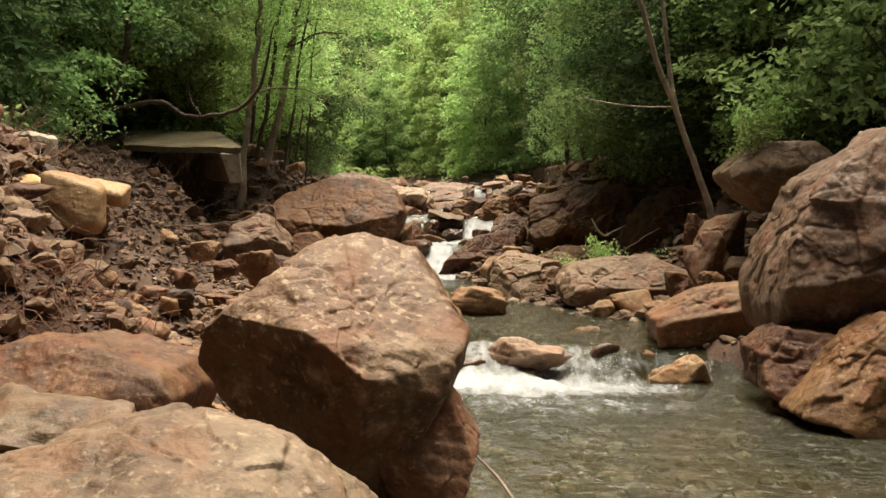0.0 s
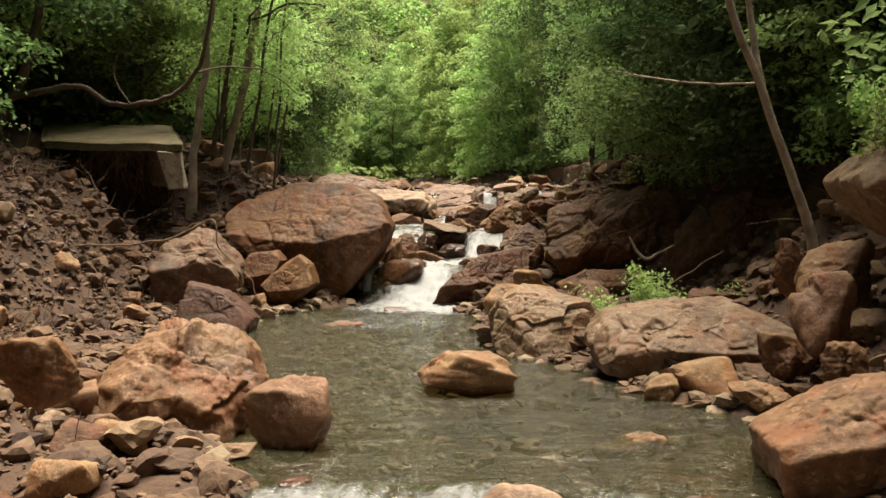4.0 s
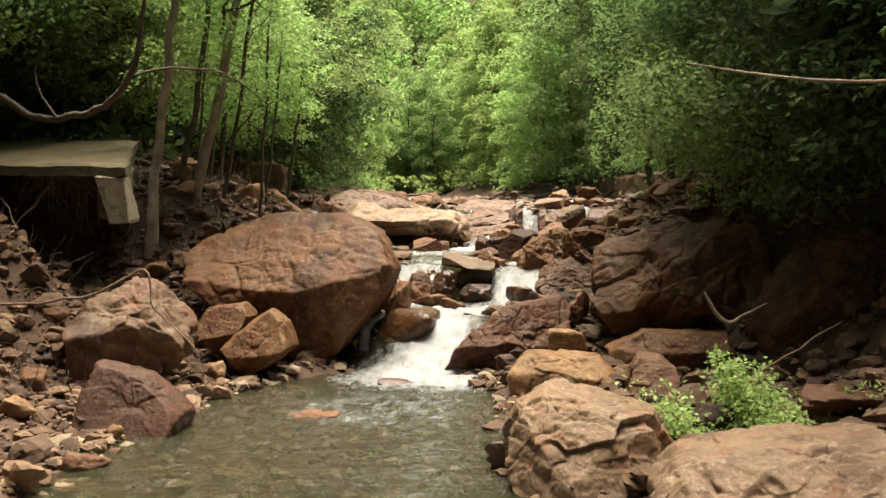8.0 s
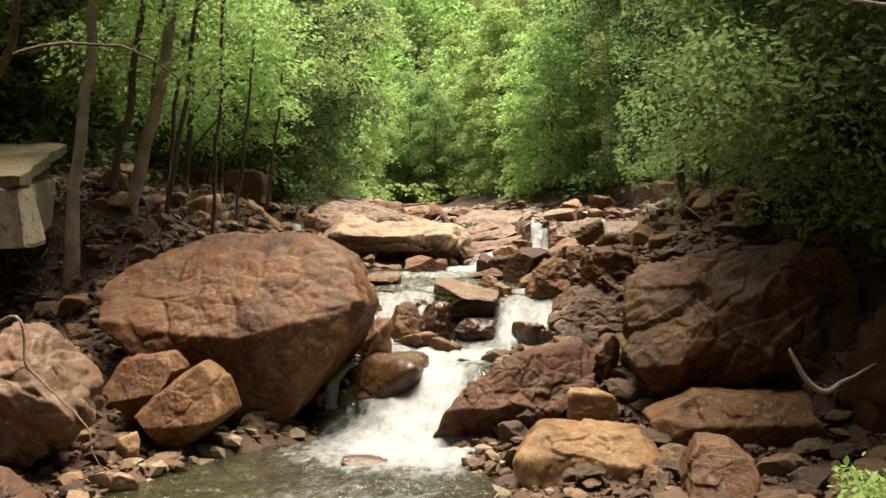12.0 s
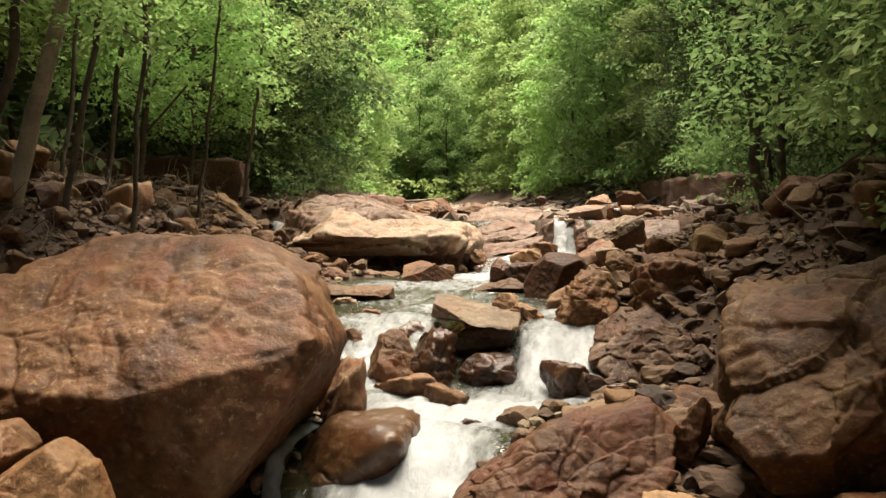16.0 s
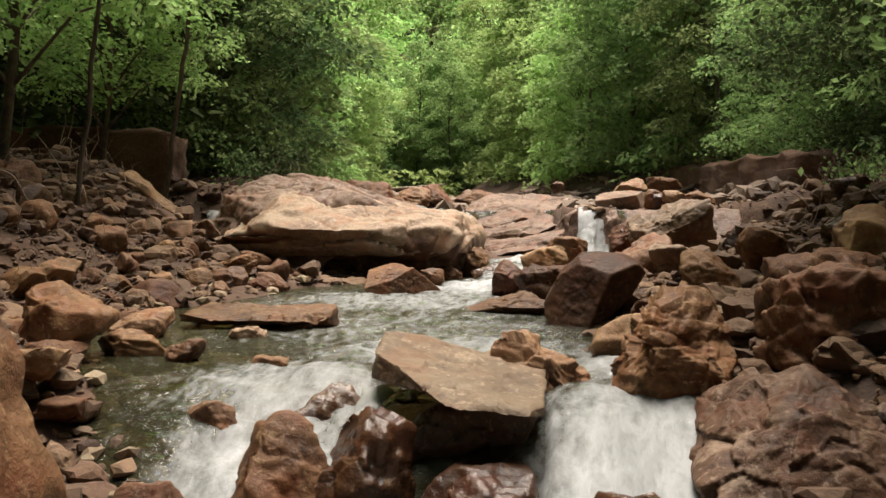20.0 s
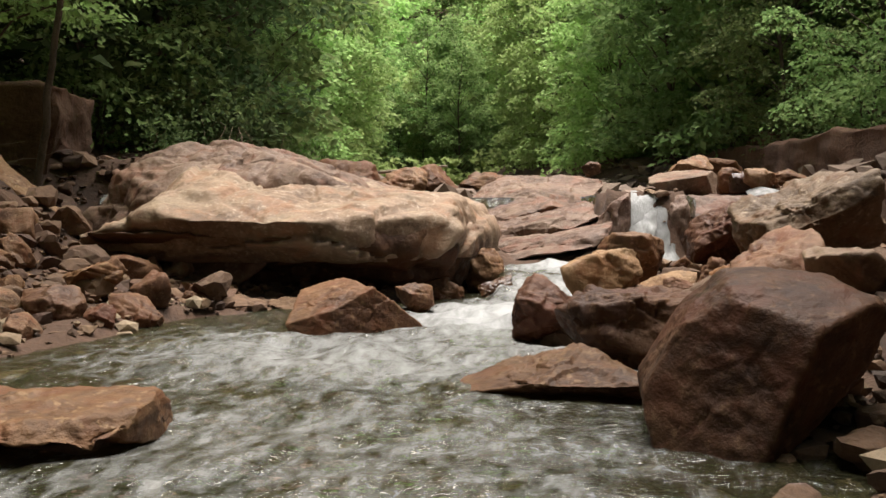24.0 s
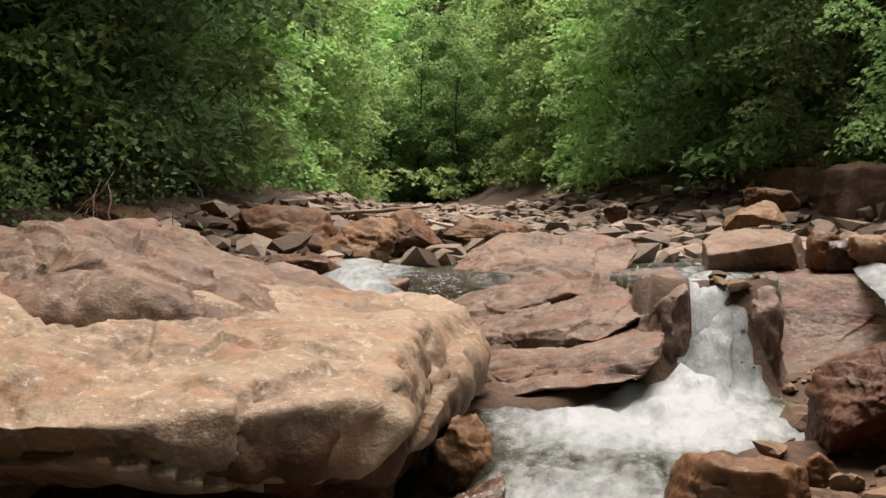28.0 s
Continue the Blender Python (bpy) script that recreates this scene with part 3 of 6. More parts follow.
hewn(-1.21, 6.9, 1.36, ((-0.53, 0.85, 0.5), (-0.05, 1.0, 0.32), (0.24, 0.97, 0.29), (0.82, 0.58, 0.62), (0.91, -0.42, 0.74), (0.0, -1.0, 0.5), (-0.93, -0.37, 0.8)),
     ((0.0, -0.62, 0.78, 0.38), (0.0, -0.95, 0.2, 0.6)), 0.6, "brown", "on the stony bank above the pool", 103, 6, ledges=0.0, rough=0.022, facets=0.011, cells=60, cracks=0.0)
boulder(-0.95, 13.31, 0.86, 1.35, 1.22, 1.08, "tan", "at the edge of the stream", 104, 6, cuts=((0.55, -0.55, 0.6, 0.6), (-0.5, -0.4, 0.75, 0.68)), sharp=44)
boulder(0.03, 12.79, 0.93, 0.66, 0.59, 0.65, "tan", "at the foot of the bank", 105, 5)
boulder(-0.87, 10.50, 1.74, 0.48, 0.43, 0.41, "brown", "at the foot of the bank", 106, 5)
boulder(-1.72, 11.50, 1.97, 0.33, 0.30, 0.24, "tan", "at the foot of the bank", 107, 5)
boulder(1.23, 15.29, 0.97, 1.03, 0.93, 0.49, "tan", "standing in the calm pool", 108, 5)
hewn(2.06, 18.3, 1.36, ((-0.85, 0.52, 0.65), (-0.38, 0.92, 0.53), (0.22, 0.98, 0.42), (0.89, 0.45, 0.62), (0.61, -0.79, 0.6), (0.0, -1.0, 0.6), (-0.67, -0.75, 0.6), (-0.98, -0.21, 0.66)),
     ((-0.1, -0.72, 0.69, 0.42), (-0.55, -0.8, 0.2, 0.6), (0.2, -0.9, 0.35, 0.55)), 0.7, "grey", "broken into blocks at the pool's edge", 109, 7, ledges=0.012, facets=0.042, cells=20, rough=0.014, cracks=0.5, chips=26, chip=0.07)
hewn(3.53, 16.4, 1.42, ((-0.78, 0.63, 0.82), (-0.2, 0.98, 0.46), (0.0, 1.0, 0.42), (0.28, 0.96, 0.55), (0.96, 0.27, 1.05), (0.53, -0.84, 0.58), (0.2, -0.98, 0.5), (-0.24, -0.97, 0.5), (-0.93, -0.37, 0.95)),
     ((-0.05, -0.58, 0.81, 0.36), (-0.25, -0.72, 0.64, 0.52), (-0.1, -0.9, -0.4, 0.6)), 0.8, "grey", "sloping to the pool under the trees", 110, 7, ledges=0.014, beds=6, facets=0.022, cells=50, rough=0.014, cracks=0.9)
boulder(3.51, 15.12, 0.97, 0.65, 0.59, 0.45, "tan", "on the rocky bank under the trees", 111, 5, sharp=7, rough=0.015, facets=0.0, ledges=0.0, chips=4, cracks=0.0)
hewn(3.97, 12.0, 1.33, ((-0.46, 0.89, 0.32), (-0.17, 0.99, 0.33), (0.97, 0.23, 0.62), (0.68, -0.74, 0.45), (0.19, -0.98, 0.45), (-0.55, -0.83, 0.55), (-0.98, -0.22, 0.62)),
     ((-0.15, -0.66, 0.73, 0.42), (0.05, -0.9, -0.42, 0.46)), 0.5, "tan", "with layered beds on the rocky bank", 112, 6, ledges=0.03, beds=9, tilt=(-0.35, 0.3), facets=0.02, cells=40, rough=0.014)
boulder(3.46, 11.00, 0.54, 0.82, 0.74, 0.52, "tan", "beside the falling water", 113, 5)
boulder(1.88, 11.20, 0.71, 0.86, 0.70, 0.47, "pale", "beside the falling water", 114, 5)
boulder(2.77, 11.40, 0.76, 0.33, 0.30, 0.35, "wet", "beside the falling water", 115, 5)
boulder(0.27, 11.60, 0.69, 0.34, 0.31, 0.40, "wet", "beside the falling water", 116, 5)
hewn(4.98, 10.1, 2.30, ((-0.96, 0.27, 0.64), (-0.9, 0.43, 0.58), (-0.64, 0.77, 0.68), (0.2, 0.98, 1.1), (1.0, 0.07, 0.9), (0.06, -1.0, 1.3), (-0.19, -0.98, 1.1), (-0.97, -0.25, 0.95)),
     ((-0.45, -0.85, 0.28, 0.78), (-0.2, -0.75, -0.63, 0.95)), 1.0, "grey", "standing on the rocky bank", 117, 7, ledges=0.004, rough=0.016, facets=0.026, cells=50, cracks=0.5)
hewn(4.32, 9.6, 1.18, ((-0.64, 0.77, 0.33), (0.1, 1.0, 0.31), (0.98, -0.2, 0.4), (0.4, -0.92, 0.5), (-0.47, -0.88, 0.36), (-0.99, -0.11, 0.37)),
     ((-0.2, -0.85, 0.45, 0.38),), 0.5, "brown", "wedged under a grey boulder", 118, 6, facets=0.03, cells=30, rough=0.016)
hewn(4.66, 8.8, 1.22, ((-0.77, 0.64, 0.24), (-0.61, 0.79, 0.25), (0.0, 1.0, 0.46), (1.0, 0.02, 0.6), (0.13, -0.99, 0.65), (-0.3, -0.95, 0.5)),
     ((-0.45, -0.72, 0.53, 0.34), (0.1, -0.95, 0.1, 0.5)), 0.5, "brown", "with broken beds beside the pool", 119, 6, ledges=0.035, beds=6, tilt=(-0.8, 0.2), facets=0.03, cells=40)
hewn(5.56, 15.2, 3.15, ((-0.68, 0.73, 0.52), (-0.04, 1.0, 0.4), (0.78, 0.62, 0.7), (0.65, -0.76, 0.6), (0.0, -1.0, 0.6), (-0.71, -0.71, 0.6)),
     ((-0.15, -0.8, 0.58, 0.5), (0.0, -0.8, -0.6, 0.5)), 0.7, "grey", "on the rocky bank under the trees", 120, 6, sharp=16, rough=0.018, facets=0.02, ledges=0.0, cracks=0.4)
boulder(4.98, 16.00, 1.87, 0.72, 0.65, 0.69, "tan", "on the rocky bank under the trees", 122, 5)
boulder(4.71, 15.40, 1.52, 0.58, 0.52, 0.73, "brown", "on the rocky bank under the trees", 123, 5)
boulder(4.68, 16.60, 1.78, 0.37, 0.33, 0.76, "brown", "on the rocky bank under the trees", 124, 5)
boulder(5.28, 14.00, 1.65, 0.61, 0.55, 0.65, "tan", "on the rocky bank under the trees", 125, 5)
boulder(4.35, 13.60, 1.31, 0.41, 0.37, 0.48, "brown", "on the rocky bank under the trees", 126, 5)
boulder(4.18, 14.80, 1.28, 0.46, 0.41, 0.38, "brown", "on the rocky bank under the trees", 127, 5)
boulder(3.85, 14.30, 1.03, 0.51, 0.46, 0.32, "tan", "on the rocky bank under the trees", 128, 5)
boulder(4.38, 19.00, 1.47, 0.86, 0.77, 0.37, "brown", "on the rocky bank under the trees", 129, 5)
boulder(4.16, 14.90, 1.32, 0.43, 0.39, 0.40, "brown", "on the rocky bank under the trees", 130, 5)
boulder(4.46, 14.60, 1.50, 0.58, 0.50, 0.80, "tan", "on the rocky bank under the trees", 131, 5, planes=14, sharp=60, facets=0.07, cells=20)
hewn(-3.58, 22.3, 1.92, ((-0.45, 0.89, 0.53), (0.44, 0.9, 0.51), (0.89, 0.46, 0.54), (0.98, -0.18, 0.66), (0.51, -0.86, 0.66), (0.0, -1.0, 0.9), (-1.0, 0.09, 0.65)),
     ((0.1, -0.70, 0.70, 0.44), (0.35, -0.85, -0.2, 0.55)), 0.6, "grey", "of broken beds below the bank", 132, 6, ledges=0.04, beds=5, facets=0.06, cells=30, rough=0.02, cracks=0.3, chips=30, chip=0.09)
hewn(-2.89, 23.7, 1.77, ((-0.84, 0.55, 0.32), (-0.15, 0.99, 0.29), (0.8, 0.6, 0.41), (0.83, -0.55, 0.25), (0.0, -1.0, 0.5), (-0.79, -0.61, 0.33)),
     ((-0.1, -0.85, 0.5, 0.24), (0.1, -0.8, -0.6, 0.32)), 0.35, "brown", "split from its neighbour at the waterside", 133, 6, facets=0.03, cells=26, rough=0.014, ledges=0.0, cracks=0.0)
hewn(-2.35, 23.45, 1.54, ((-0.73, 0.69, 0.3), (-0.53, 0.85, 0.33), (0.56, 0.83, 0.5), (0.98, 0.22, 0.46), (0.62, -0.79, 0.32), (-0.79, -0.61, 0.41)),
     ((0.0, -0.88, 0.45, 0.26), (0.1, -0.8, -0.6, 0.36)), 0.4, "brown", "split from its neighbour at the waterside", 135, 6, facets=0.03, cells=26, rough=0.014, ledges=0.0, cracks=0.0)
hewn(-2.55, 20.1, 1.36, ((0.24, 0.97, 0.26), (0.66, 0.75, 0.2), (0.97, -0.26, 0.45), (0.0, -1.0, 0.5), (-1.0, 0.08, 0.6)),
     ((0.1, -0.85, 0.5, 0.25),), 0.3, "dark", "tilted on the gravel bank", 135, 6, facets=0.03, cells=26, rough=0.014, ledges=0.0, cracks=0.0)
boulder(-0.92, 9.50, 1.89, 0.24, 0.22, 0.20, "brown", "at the foot of the bank", 136, 5)
hewn(-2.29, 24.95, 2.20, ((-0.35, 0.94, 1.2), (0.03, 1.0, 1.16), (0.46, 0.89, 1.34), (0.9, 0.43, 1.57), (0.86, -0.51, 1.22), (0.79, -0.62, 1.19), (-0.22, -0.98, 1.15), (-0.57, -0.83, 0.80), (-0.66, -0.75, 0.86), (-1.0, -0.08, 1.54)),
     ((-0.06, -0.62, 0.78, 0.62), (0.16, -0.70, 0.69, 0.70), (0.02, -0.93, -0.37, 0.84), (0.55, -0.8, -0.2, 1.1)), 1.0, "brown", "beside the cascade", 134, 7, ledges=0.0, chips=22, chip=0.05, rough=0.022, facets=0.009, cells=110, cracks=0.0)
boulder(-0.67, 25.60, 0.83, 1.18, 1.06, 1.05, "wet", "in the foaming cascade", 138, 6, sharp=9, rough=0.02, facets=0.01, ledges=0.0, chips=6)
boulder(-0.96, 26.40, 1.63, 0.36, 0.32, 0.60, "brown", "in the foaming cascade", 139, 5)
hewn(1.05, 24.75, 1.50, ((-0.88, 0.47, 0.6), (-0.6, 0.8, 0.38), (-0.21, 0.98, 0.46), (0.67, 0.74, 0.95), (0.89, -0.45, 0.72), (0.6, -0.8, 0.42), (0.12, -0.99, 0.56), (-0.25, -0.97, 0.80)),
     ((-0.15, -0.62, 0.77, 0.40), (0.25, -0.72, 0.65, 0.46), (-0.05, -0.8, -0.6, 0.52)), 0.6, "brown", "tilted beside the falling water", 137, 7, ledges=0.022, beds=8, tilt=(-0.5, 0.3), facets=0.03, cells=50, rough=0.018, cracks=0.3)
# brown stone given the dark kind: tree shade put into its colour
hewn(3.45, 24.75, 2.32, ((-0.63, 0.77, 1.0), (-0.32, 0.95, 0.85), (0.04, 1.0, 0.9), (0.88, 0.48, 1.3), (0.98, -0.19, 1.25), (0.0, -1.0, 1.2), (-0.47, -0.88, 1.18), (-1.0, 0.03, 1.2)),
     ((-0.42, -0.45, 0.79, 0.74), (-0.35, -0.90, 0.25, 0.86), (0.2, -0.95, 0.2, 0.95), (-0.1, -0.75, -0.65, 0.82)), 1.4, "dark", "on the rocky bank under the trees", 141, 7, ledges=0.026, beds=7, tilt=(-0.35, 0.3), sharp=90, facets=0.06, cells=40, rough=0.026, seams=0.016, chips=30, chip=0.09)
hewn(1.85, 22.7, 1.33, ((-0.81, 0.59, 0.53), (0.05, 1.0, 0.23), (0.75, 0.66, 0.5), (0.94, -0.35, 0.64), (0.0, -1.0, 0.4), (-0.91, -0.42, 0.63)),
     ((0.0, -0.6, 0.8, 0.28), (0.0, -0.97, 0.1, 0.42)), 0.5, "tan", "rounded at the edge of the pool", 142, 6, sharp=22, facets=0.03, cells=26, rough=0.014, ledges=0.0, cracks=0.0)
boulder(1.92, 23.80, 1.29, 0.55, 0.50, 0.50, "tan", "on the rocky bank under the trees", 143, 5)
hewn(3.26, 23.5, 1.53, ((-0.47, 0.88, 0.4), (0.01, 1.0, 0.26), (0.92, 0.4, 0.8), (0.31, -0.95, 0.4), (0.0, -1.0, 0.4), (-0.82, -0.57, 0.68)),
     ((-0.05, -0.6, 0.8, 0.30), (0.0, -0.95, -0.2, 0.45)), 0.5, "brown", "lying along the foot of a shaded boulder", 144, 6, facets=0.03, cells=26, rough=0.014, ledges=0.0, cracks=0.0)
hewn(2.86, 21.55, 1.43, ((-0.9, 0.43, 0.25), (0.09, 1.0, 0.3), (0.94, 0.34, 0.3), (0.97, -0.25, 0.27), (0.0, -1.0, 0.5), (-0.95, -0.32, 0.28)),
     ((-0.1, -0.8, 0.58, 0.25),), 0.3, "tan", "on the rocky bank under the trees", 145, 6, facets=0.03, cells=26, rough=0.014, ledges=0.0, cracks=0.0)
boulder(2.09, 24.90, 1.68, 0.30, 0.27, 0.54, "brown", "on the rocky bank under the trees", 147, 5)
# shade under the trees is in this boulder's dark colour too
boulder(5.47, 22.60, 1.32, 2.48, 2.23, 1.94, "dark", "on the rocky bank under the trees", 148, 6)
outcrop(0.05, 28.6, 1.85, (
    ((0.0, 0.0, 0.42), (1.02, 1.25, 0.26), (5, 9, 4), 148, 6, dict(cuts=((0.0, -0.06, 1.0, 0.4), (-0.75, -0.66, 0.0, 0.72), (0.0, -0.6, -0.8, 0.5)), sharp=60, rough=0.014, planes=3, facets=0.014, ledges=0.004, chips=12, chip=0.06)),
    # wet base block; its dark colour also stands for shade under the slab
    ((0.08, 0.16, 0.0), (0.80, 0.95, 0.55), (0, 6, 4), 149, 5, dict(kind="wet", planes=5, rough=0.02)),
), "ashen", "flat-topped brown slab wedged over dark rock in the cascade")
boulder(-0.72, 28.90, 1.56, 0.76, 0.68, 0.80, "wet", "in the foaming cascade", 150, 5)
boulder(-0.72, 27.90, 1.58, 0.54, 0.49, 0.77, "brown", "in the foaming cascade", 151, 5, cuts=((0.5, -0.6, 0.6, 0.6), (-0.7, -0.3, 0.5, 0.7)), sharp=40)
boulder(-1.31, 28.60, 1.93, 0.35, 0.32, 0.37, "tan", "in the foaming cascade", 152, 5)
boulder(-0.28, 27.30, 1.70, 0.36, 0.32, 0.27, "tan", "in the foaming cascade", 153, 5, sharp=6, rough=0.015, facets=0.0, ledges=0.0, chips=4, cracks=0.0)
boulder(0.31, 27.90, 1.63, 0.66, 0.59, 0.49, "wet", "in the foaming cascade", 154, 5)
boulder(1.11, 27.40, 1.72, 0.55, 0.50, 0.40, "wet", "in the foaming cascade", 155, 5)
boulder(0.52, 29.20, 1.95, 0.74, 0.70, 0.72, "tan", "in the foaming cascade", 156, 6, planes=14, facets=0.085, cells=26, rough=0.03, ledges=0.02, chips=34)
outcrop(-2.17, 32.0, 2.02, (
    ((0.0, 0.0, 0.30), (1.34, 0.98, 0.22), (3, 0, 0), 157, 6, dict(cuts=((0.0, -0.08, 1.0, 0.4), (0.0, -0.6, -0.8, 0.5)), sharp=50, planes=5, ledges=0.004, rough=0.018, facets=0.02, chips=14, chip=0.06)),
    ((0.0, 0.12, 0.0), (1.15, 0.75, 0.42), (0, 0, 3), 159, 5, dict(kind="wet", planes=5, rough=0.02)),
), "dark", "flat brown slab on dark wet rock at the bank's foot")
boulder(-1.25, 32.3, 2.12, 0.52, 0.45, 0.24, "wet", "just under the surface of the pool", 158, 5, sharp=10)
boulder(-2.88, 31.00, 2.24, 0.47, 0.42, 0.36, "tan", "at the foot of the bank", 158, 5)
boulder(-1.99, 29.78, 2.31, 0.32, 0.29, 0.19, "brown", "at the foot of the bank", 159, 5)
boulder(-1.28, 29.52, 2.32, 0.24, 0.22, 0.11, "brown", "at the foot of the bank", 160, 5)
hewn(0.83, 32.4, 2.60, ((-0.89, 0.46, 0.39), (-0.62, 0.79, 0.40), (-0.05, 1.0, 0.42), (0.36, 0.93, 0.47), (0.79, 0.61, 0.52), (0.75, -0.67, 0.2), (0.51, -0.86, 0.27), (-0.65, -0.76, 0.5), (-0.98, -0.21, 0.45)),
     ((-0.50, -0.84, 0.20, 0.30), (0.66, -0.70, -0.28, 0.30), (0.0, -0.5, 0.86, 0.40)), 0.45, "dark", "tilted at the edge of the stream", 161, 6, ledges=0.004, rough=0.012, facets=0.010, cells=50, cracks=0.3, chip=0.04)
boulder(1.28, 29.1, 2.16, 0.78, 0.70, 0.80, "brown", "at the edge of the stream", 163, 6, planes=14, facets=0.085, cells=26, rough=0.03, ledges=0.02, chips=34)
hewn(2.05, 28.55, 2.12, ((-0.92, 0.38, 0.62), (-0.35, 0.94, 0.42), (0.55, 0.83, 0.5), (0.95, 0.3, 0.8), (0.75, -0.66, 0.62), (0.15, -0.99, 0.48), (-0.7, -0.71, 0.55)),
     ((0.40, -0.15, 0.90, 0.34), (-0.5, -0.25, 0.83, 0.44), (0.15, -0.80, 0.58, 0.46), (-0.2, 0.6, 0.77, 0.42)), 0.6, "crusted", "on the rocky bank under the trees", 164, 7, ledges=0.03, beds=7, facets=0.05, cells=34, rough=0.018, cracks=0.6)
for wx, wy, wr, n in ((1.32, 27.3, 0.34, 471), (1.62, 26.9, 0.28, 472), (1.05, 27.75, 0.26, 473)):
    boulder(wx, wy, float(water_level(np.array(wx), np.array(wy))) - 0.02, wr, 0.8 * wr, 0.9 * wr, "wet", "breaking the white fall", n, 5, planes=9, facets=0.05)
boulder(2.25, 29.20, 2.25, 0.96, 0.86, 0.88, "brown", "on the rocky bank under the trees", 165, 6, planes=14, facets=0.085, cells=26, rough=0.03, ledges=0.02, chips=34)
boulder(2.46, 30.50, 2.59, 0.82, 0.74, 0.55, "brown", "on the rocky bank under the trees", 166, 5)
boulder(3.08, 31.50, 2.86, 0.67, 0.60, 0.62, "tan", "on the rocky bank under the trees", 167, 5)
boulder(2.40, 33.00, 2.79, 0.53, 0.48, 0.48, "brown", "on the rocky bank under the trees", 168, 5)
boulder(2.35, 30.00, 2.38, 0.76, 0.68, 0.74, "brown", "on the rocky bank under the trees", 169, 5)
boulder(2.94, 31.00, 2.69, 0.65, 0.59, 0.76, "tan", "on the rocky bank under the trees", 170, 5)
boulder(1.42, 30.60, 2.36, 0.61, 0.55, 0.45, "brown", "at the edge of the stream", 171, 5)
boulder(1.81, 32.00, 2.59, 0.52, 0.47, 0.49, "brown", "on the rocky bank under the trees", 172, 5)
boulder(1.51, 30.00, 2.59, 0.36, 0.32, 0.29, "tan", "on the rocky bank under the trees", 173, 5)
boulder(1.29, 31.00, 2.52, 0.35, 0.32, 0.21, "brown", "at the edge of the stream", 174, 5)
boulder(-2.84, 29.70, 2.29, 0.86, 0.77, 0.60, "brown", "at the foot of the bank", 175, 5)
boulder(-2.51, 28.60, 2.35, 0.48, 0.43, 0.24, "tan", "at the foot of the bank", 176, 5)
boulder(-5.80, 38.2, 3.18, 2.15, 0.52, 0.44, "tan", "leaning on the bank of rubble", 160, 5, lean=36, turn=-8, planes=4, chips=10, chip=0.05)
boulder(-6.12, 37.00, 2.73, 0.90, 0.81, 0.85, "brown", "at the foot of the bank", 178, 5)
boulder(-1.53, 35.45, 2.28, 0.95, 0.70, 0.50, "brown", "standing in the foaming pool", 179, 6, cuts=((-0.45, -0.35, 0.82, 0.48), (0.8, -0.6, 0.1, 0.55), (0.75, 0.3, 0.6, 0.75)), sharp=60, planes=3, ledges=0.006, rough=0.012, facets=0.015, chips=8, chip=0.05)
boulder(-1.03, 39.20, 2.28, 0.42, 0.45, 0.62, "brown", "wedged under the great boulder", 180, 5)


boulder(-0.24, 35.88, 2.31, 0.38, 0.34, 0.34, "brown", "at the edge of the stream", 183, 5)

boulder(0.00, 33.45, 2.24, 0.98, 0.85, 0.36, "dark", "at the edge of the stream", 185, 6, cuts=((-0.55, -0.25, 0.8, 0.42), (0.1, -0.7, -0.65, 0.45), (0.1, -0.6, 0.8, 0.6)), sharp=50, planes=8, ledges=0.025, beds=5, rough=0.02, facets=0.03, chips=14, chip=0.08)
boulder(1.45, 39.20, 2.55, 0.85, 0.85, 0.90, "brown", "on the rocky bank beside the fall", 186, 6, sharp=14, cuts=((-0.5, -0.4, 0.75, 0.62), (0.1, -0.75, -0.6, 0.6)), planes=5)


boulder(-3.16, 35.48, 2.35, 0.45, 0.41, 0.32, "brown", "at the edge of the stream", 189, 5)
boulder(-3.90, 36.20, 2.58, 0.59, 0.53, 0.32, "brown", "at the edge of the stream", 190, 5)
boulder(-3.58, 35.07, 2.33, 0.45, 0.41, 0.43, "tan", "at the edge of the stream", 191, 5)
boulder(-3.23, 35.04, 2.35, 0.26, 0.23, 0.28, "brown", "at the edge of the stream", 192, 5)
boulder(-1.41, 37.12, 2.36, 0.34, 0.31, 0.30, "brown", "at the edge of the stream", 196, 5)
boulder(0.97, 38.80, 2.55, 0.31, 0.28, 0.28, "brown", "at the edge of the stream", 201, 5)
boulder(1.16, 37.40, 2.42, 0.40, 0.36, 0.47, "brown", "at the edge of the stream", 202, 5)
boulder(1.25, 36.60, 2.38, 0.53, 0.48, 0.53, "tan", "at the edge of the stream", 203, 5)
boulder(0.55, 36.20, 2.56, 0.24, 0.22, 0.17, "brown", "at the edge of the stream", 204, 5)
boulder(0.76, 36.00, 2.56, 0.25, 0.23, 0.24, "brown", "at the edge of the stream", 205, 5)
BEDDED = dict(sharp=30, planes=3, ledges=0.012, beds=8, chips=8, chip=0.04, rough=0.014, facets=0.012, cells=80, cracks=1.0)
PLATE = dict(sharp=40, planes=7, ledges=0.02, beds=5, tilt=(0.05, 0.1), chips=14, chip=0.07, rough=0.016, facets=0.02, cells=70)
great = outcrop(-2.9, 39.5, 2.30, (
    # dark base bed: staining and the undercut's shade both put into its colour
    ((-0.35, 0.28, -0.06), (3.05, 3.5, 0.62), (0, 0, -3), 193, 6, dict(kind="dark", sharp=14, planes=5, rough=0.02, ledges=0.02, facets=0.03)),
), "rose", "huge rosy bedded sandstone boulder deeply undercut beside the pool")
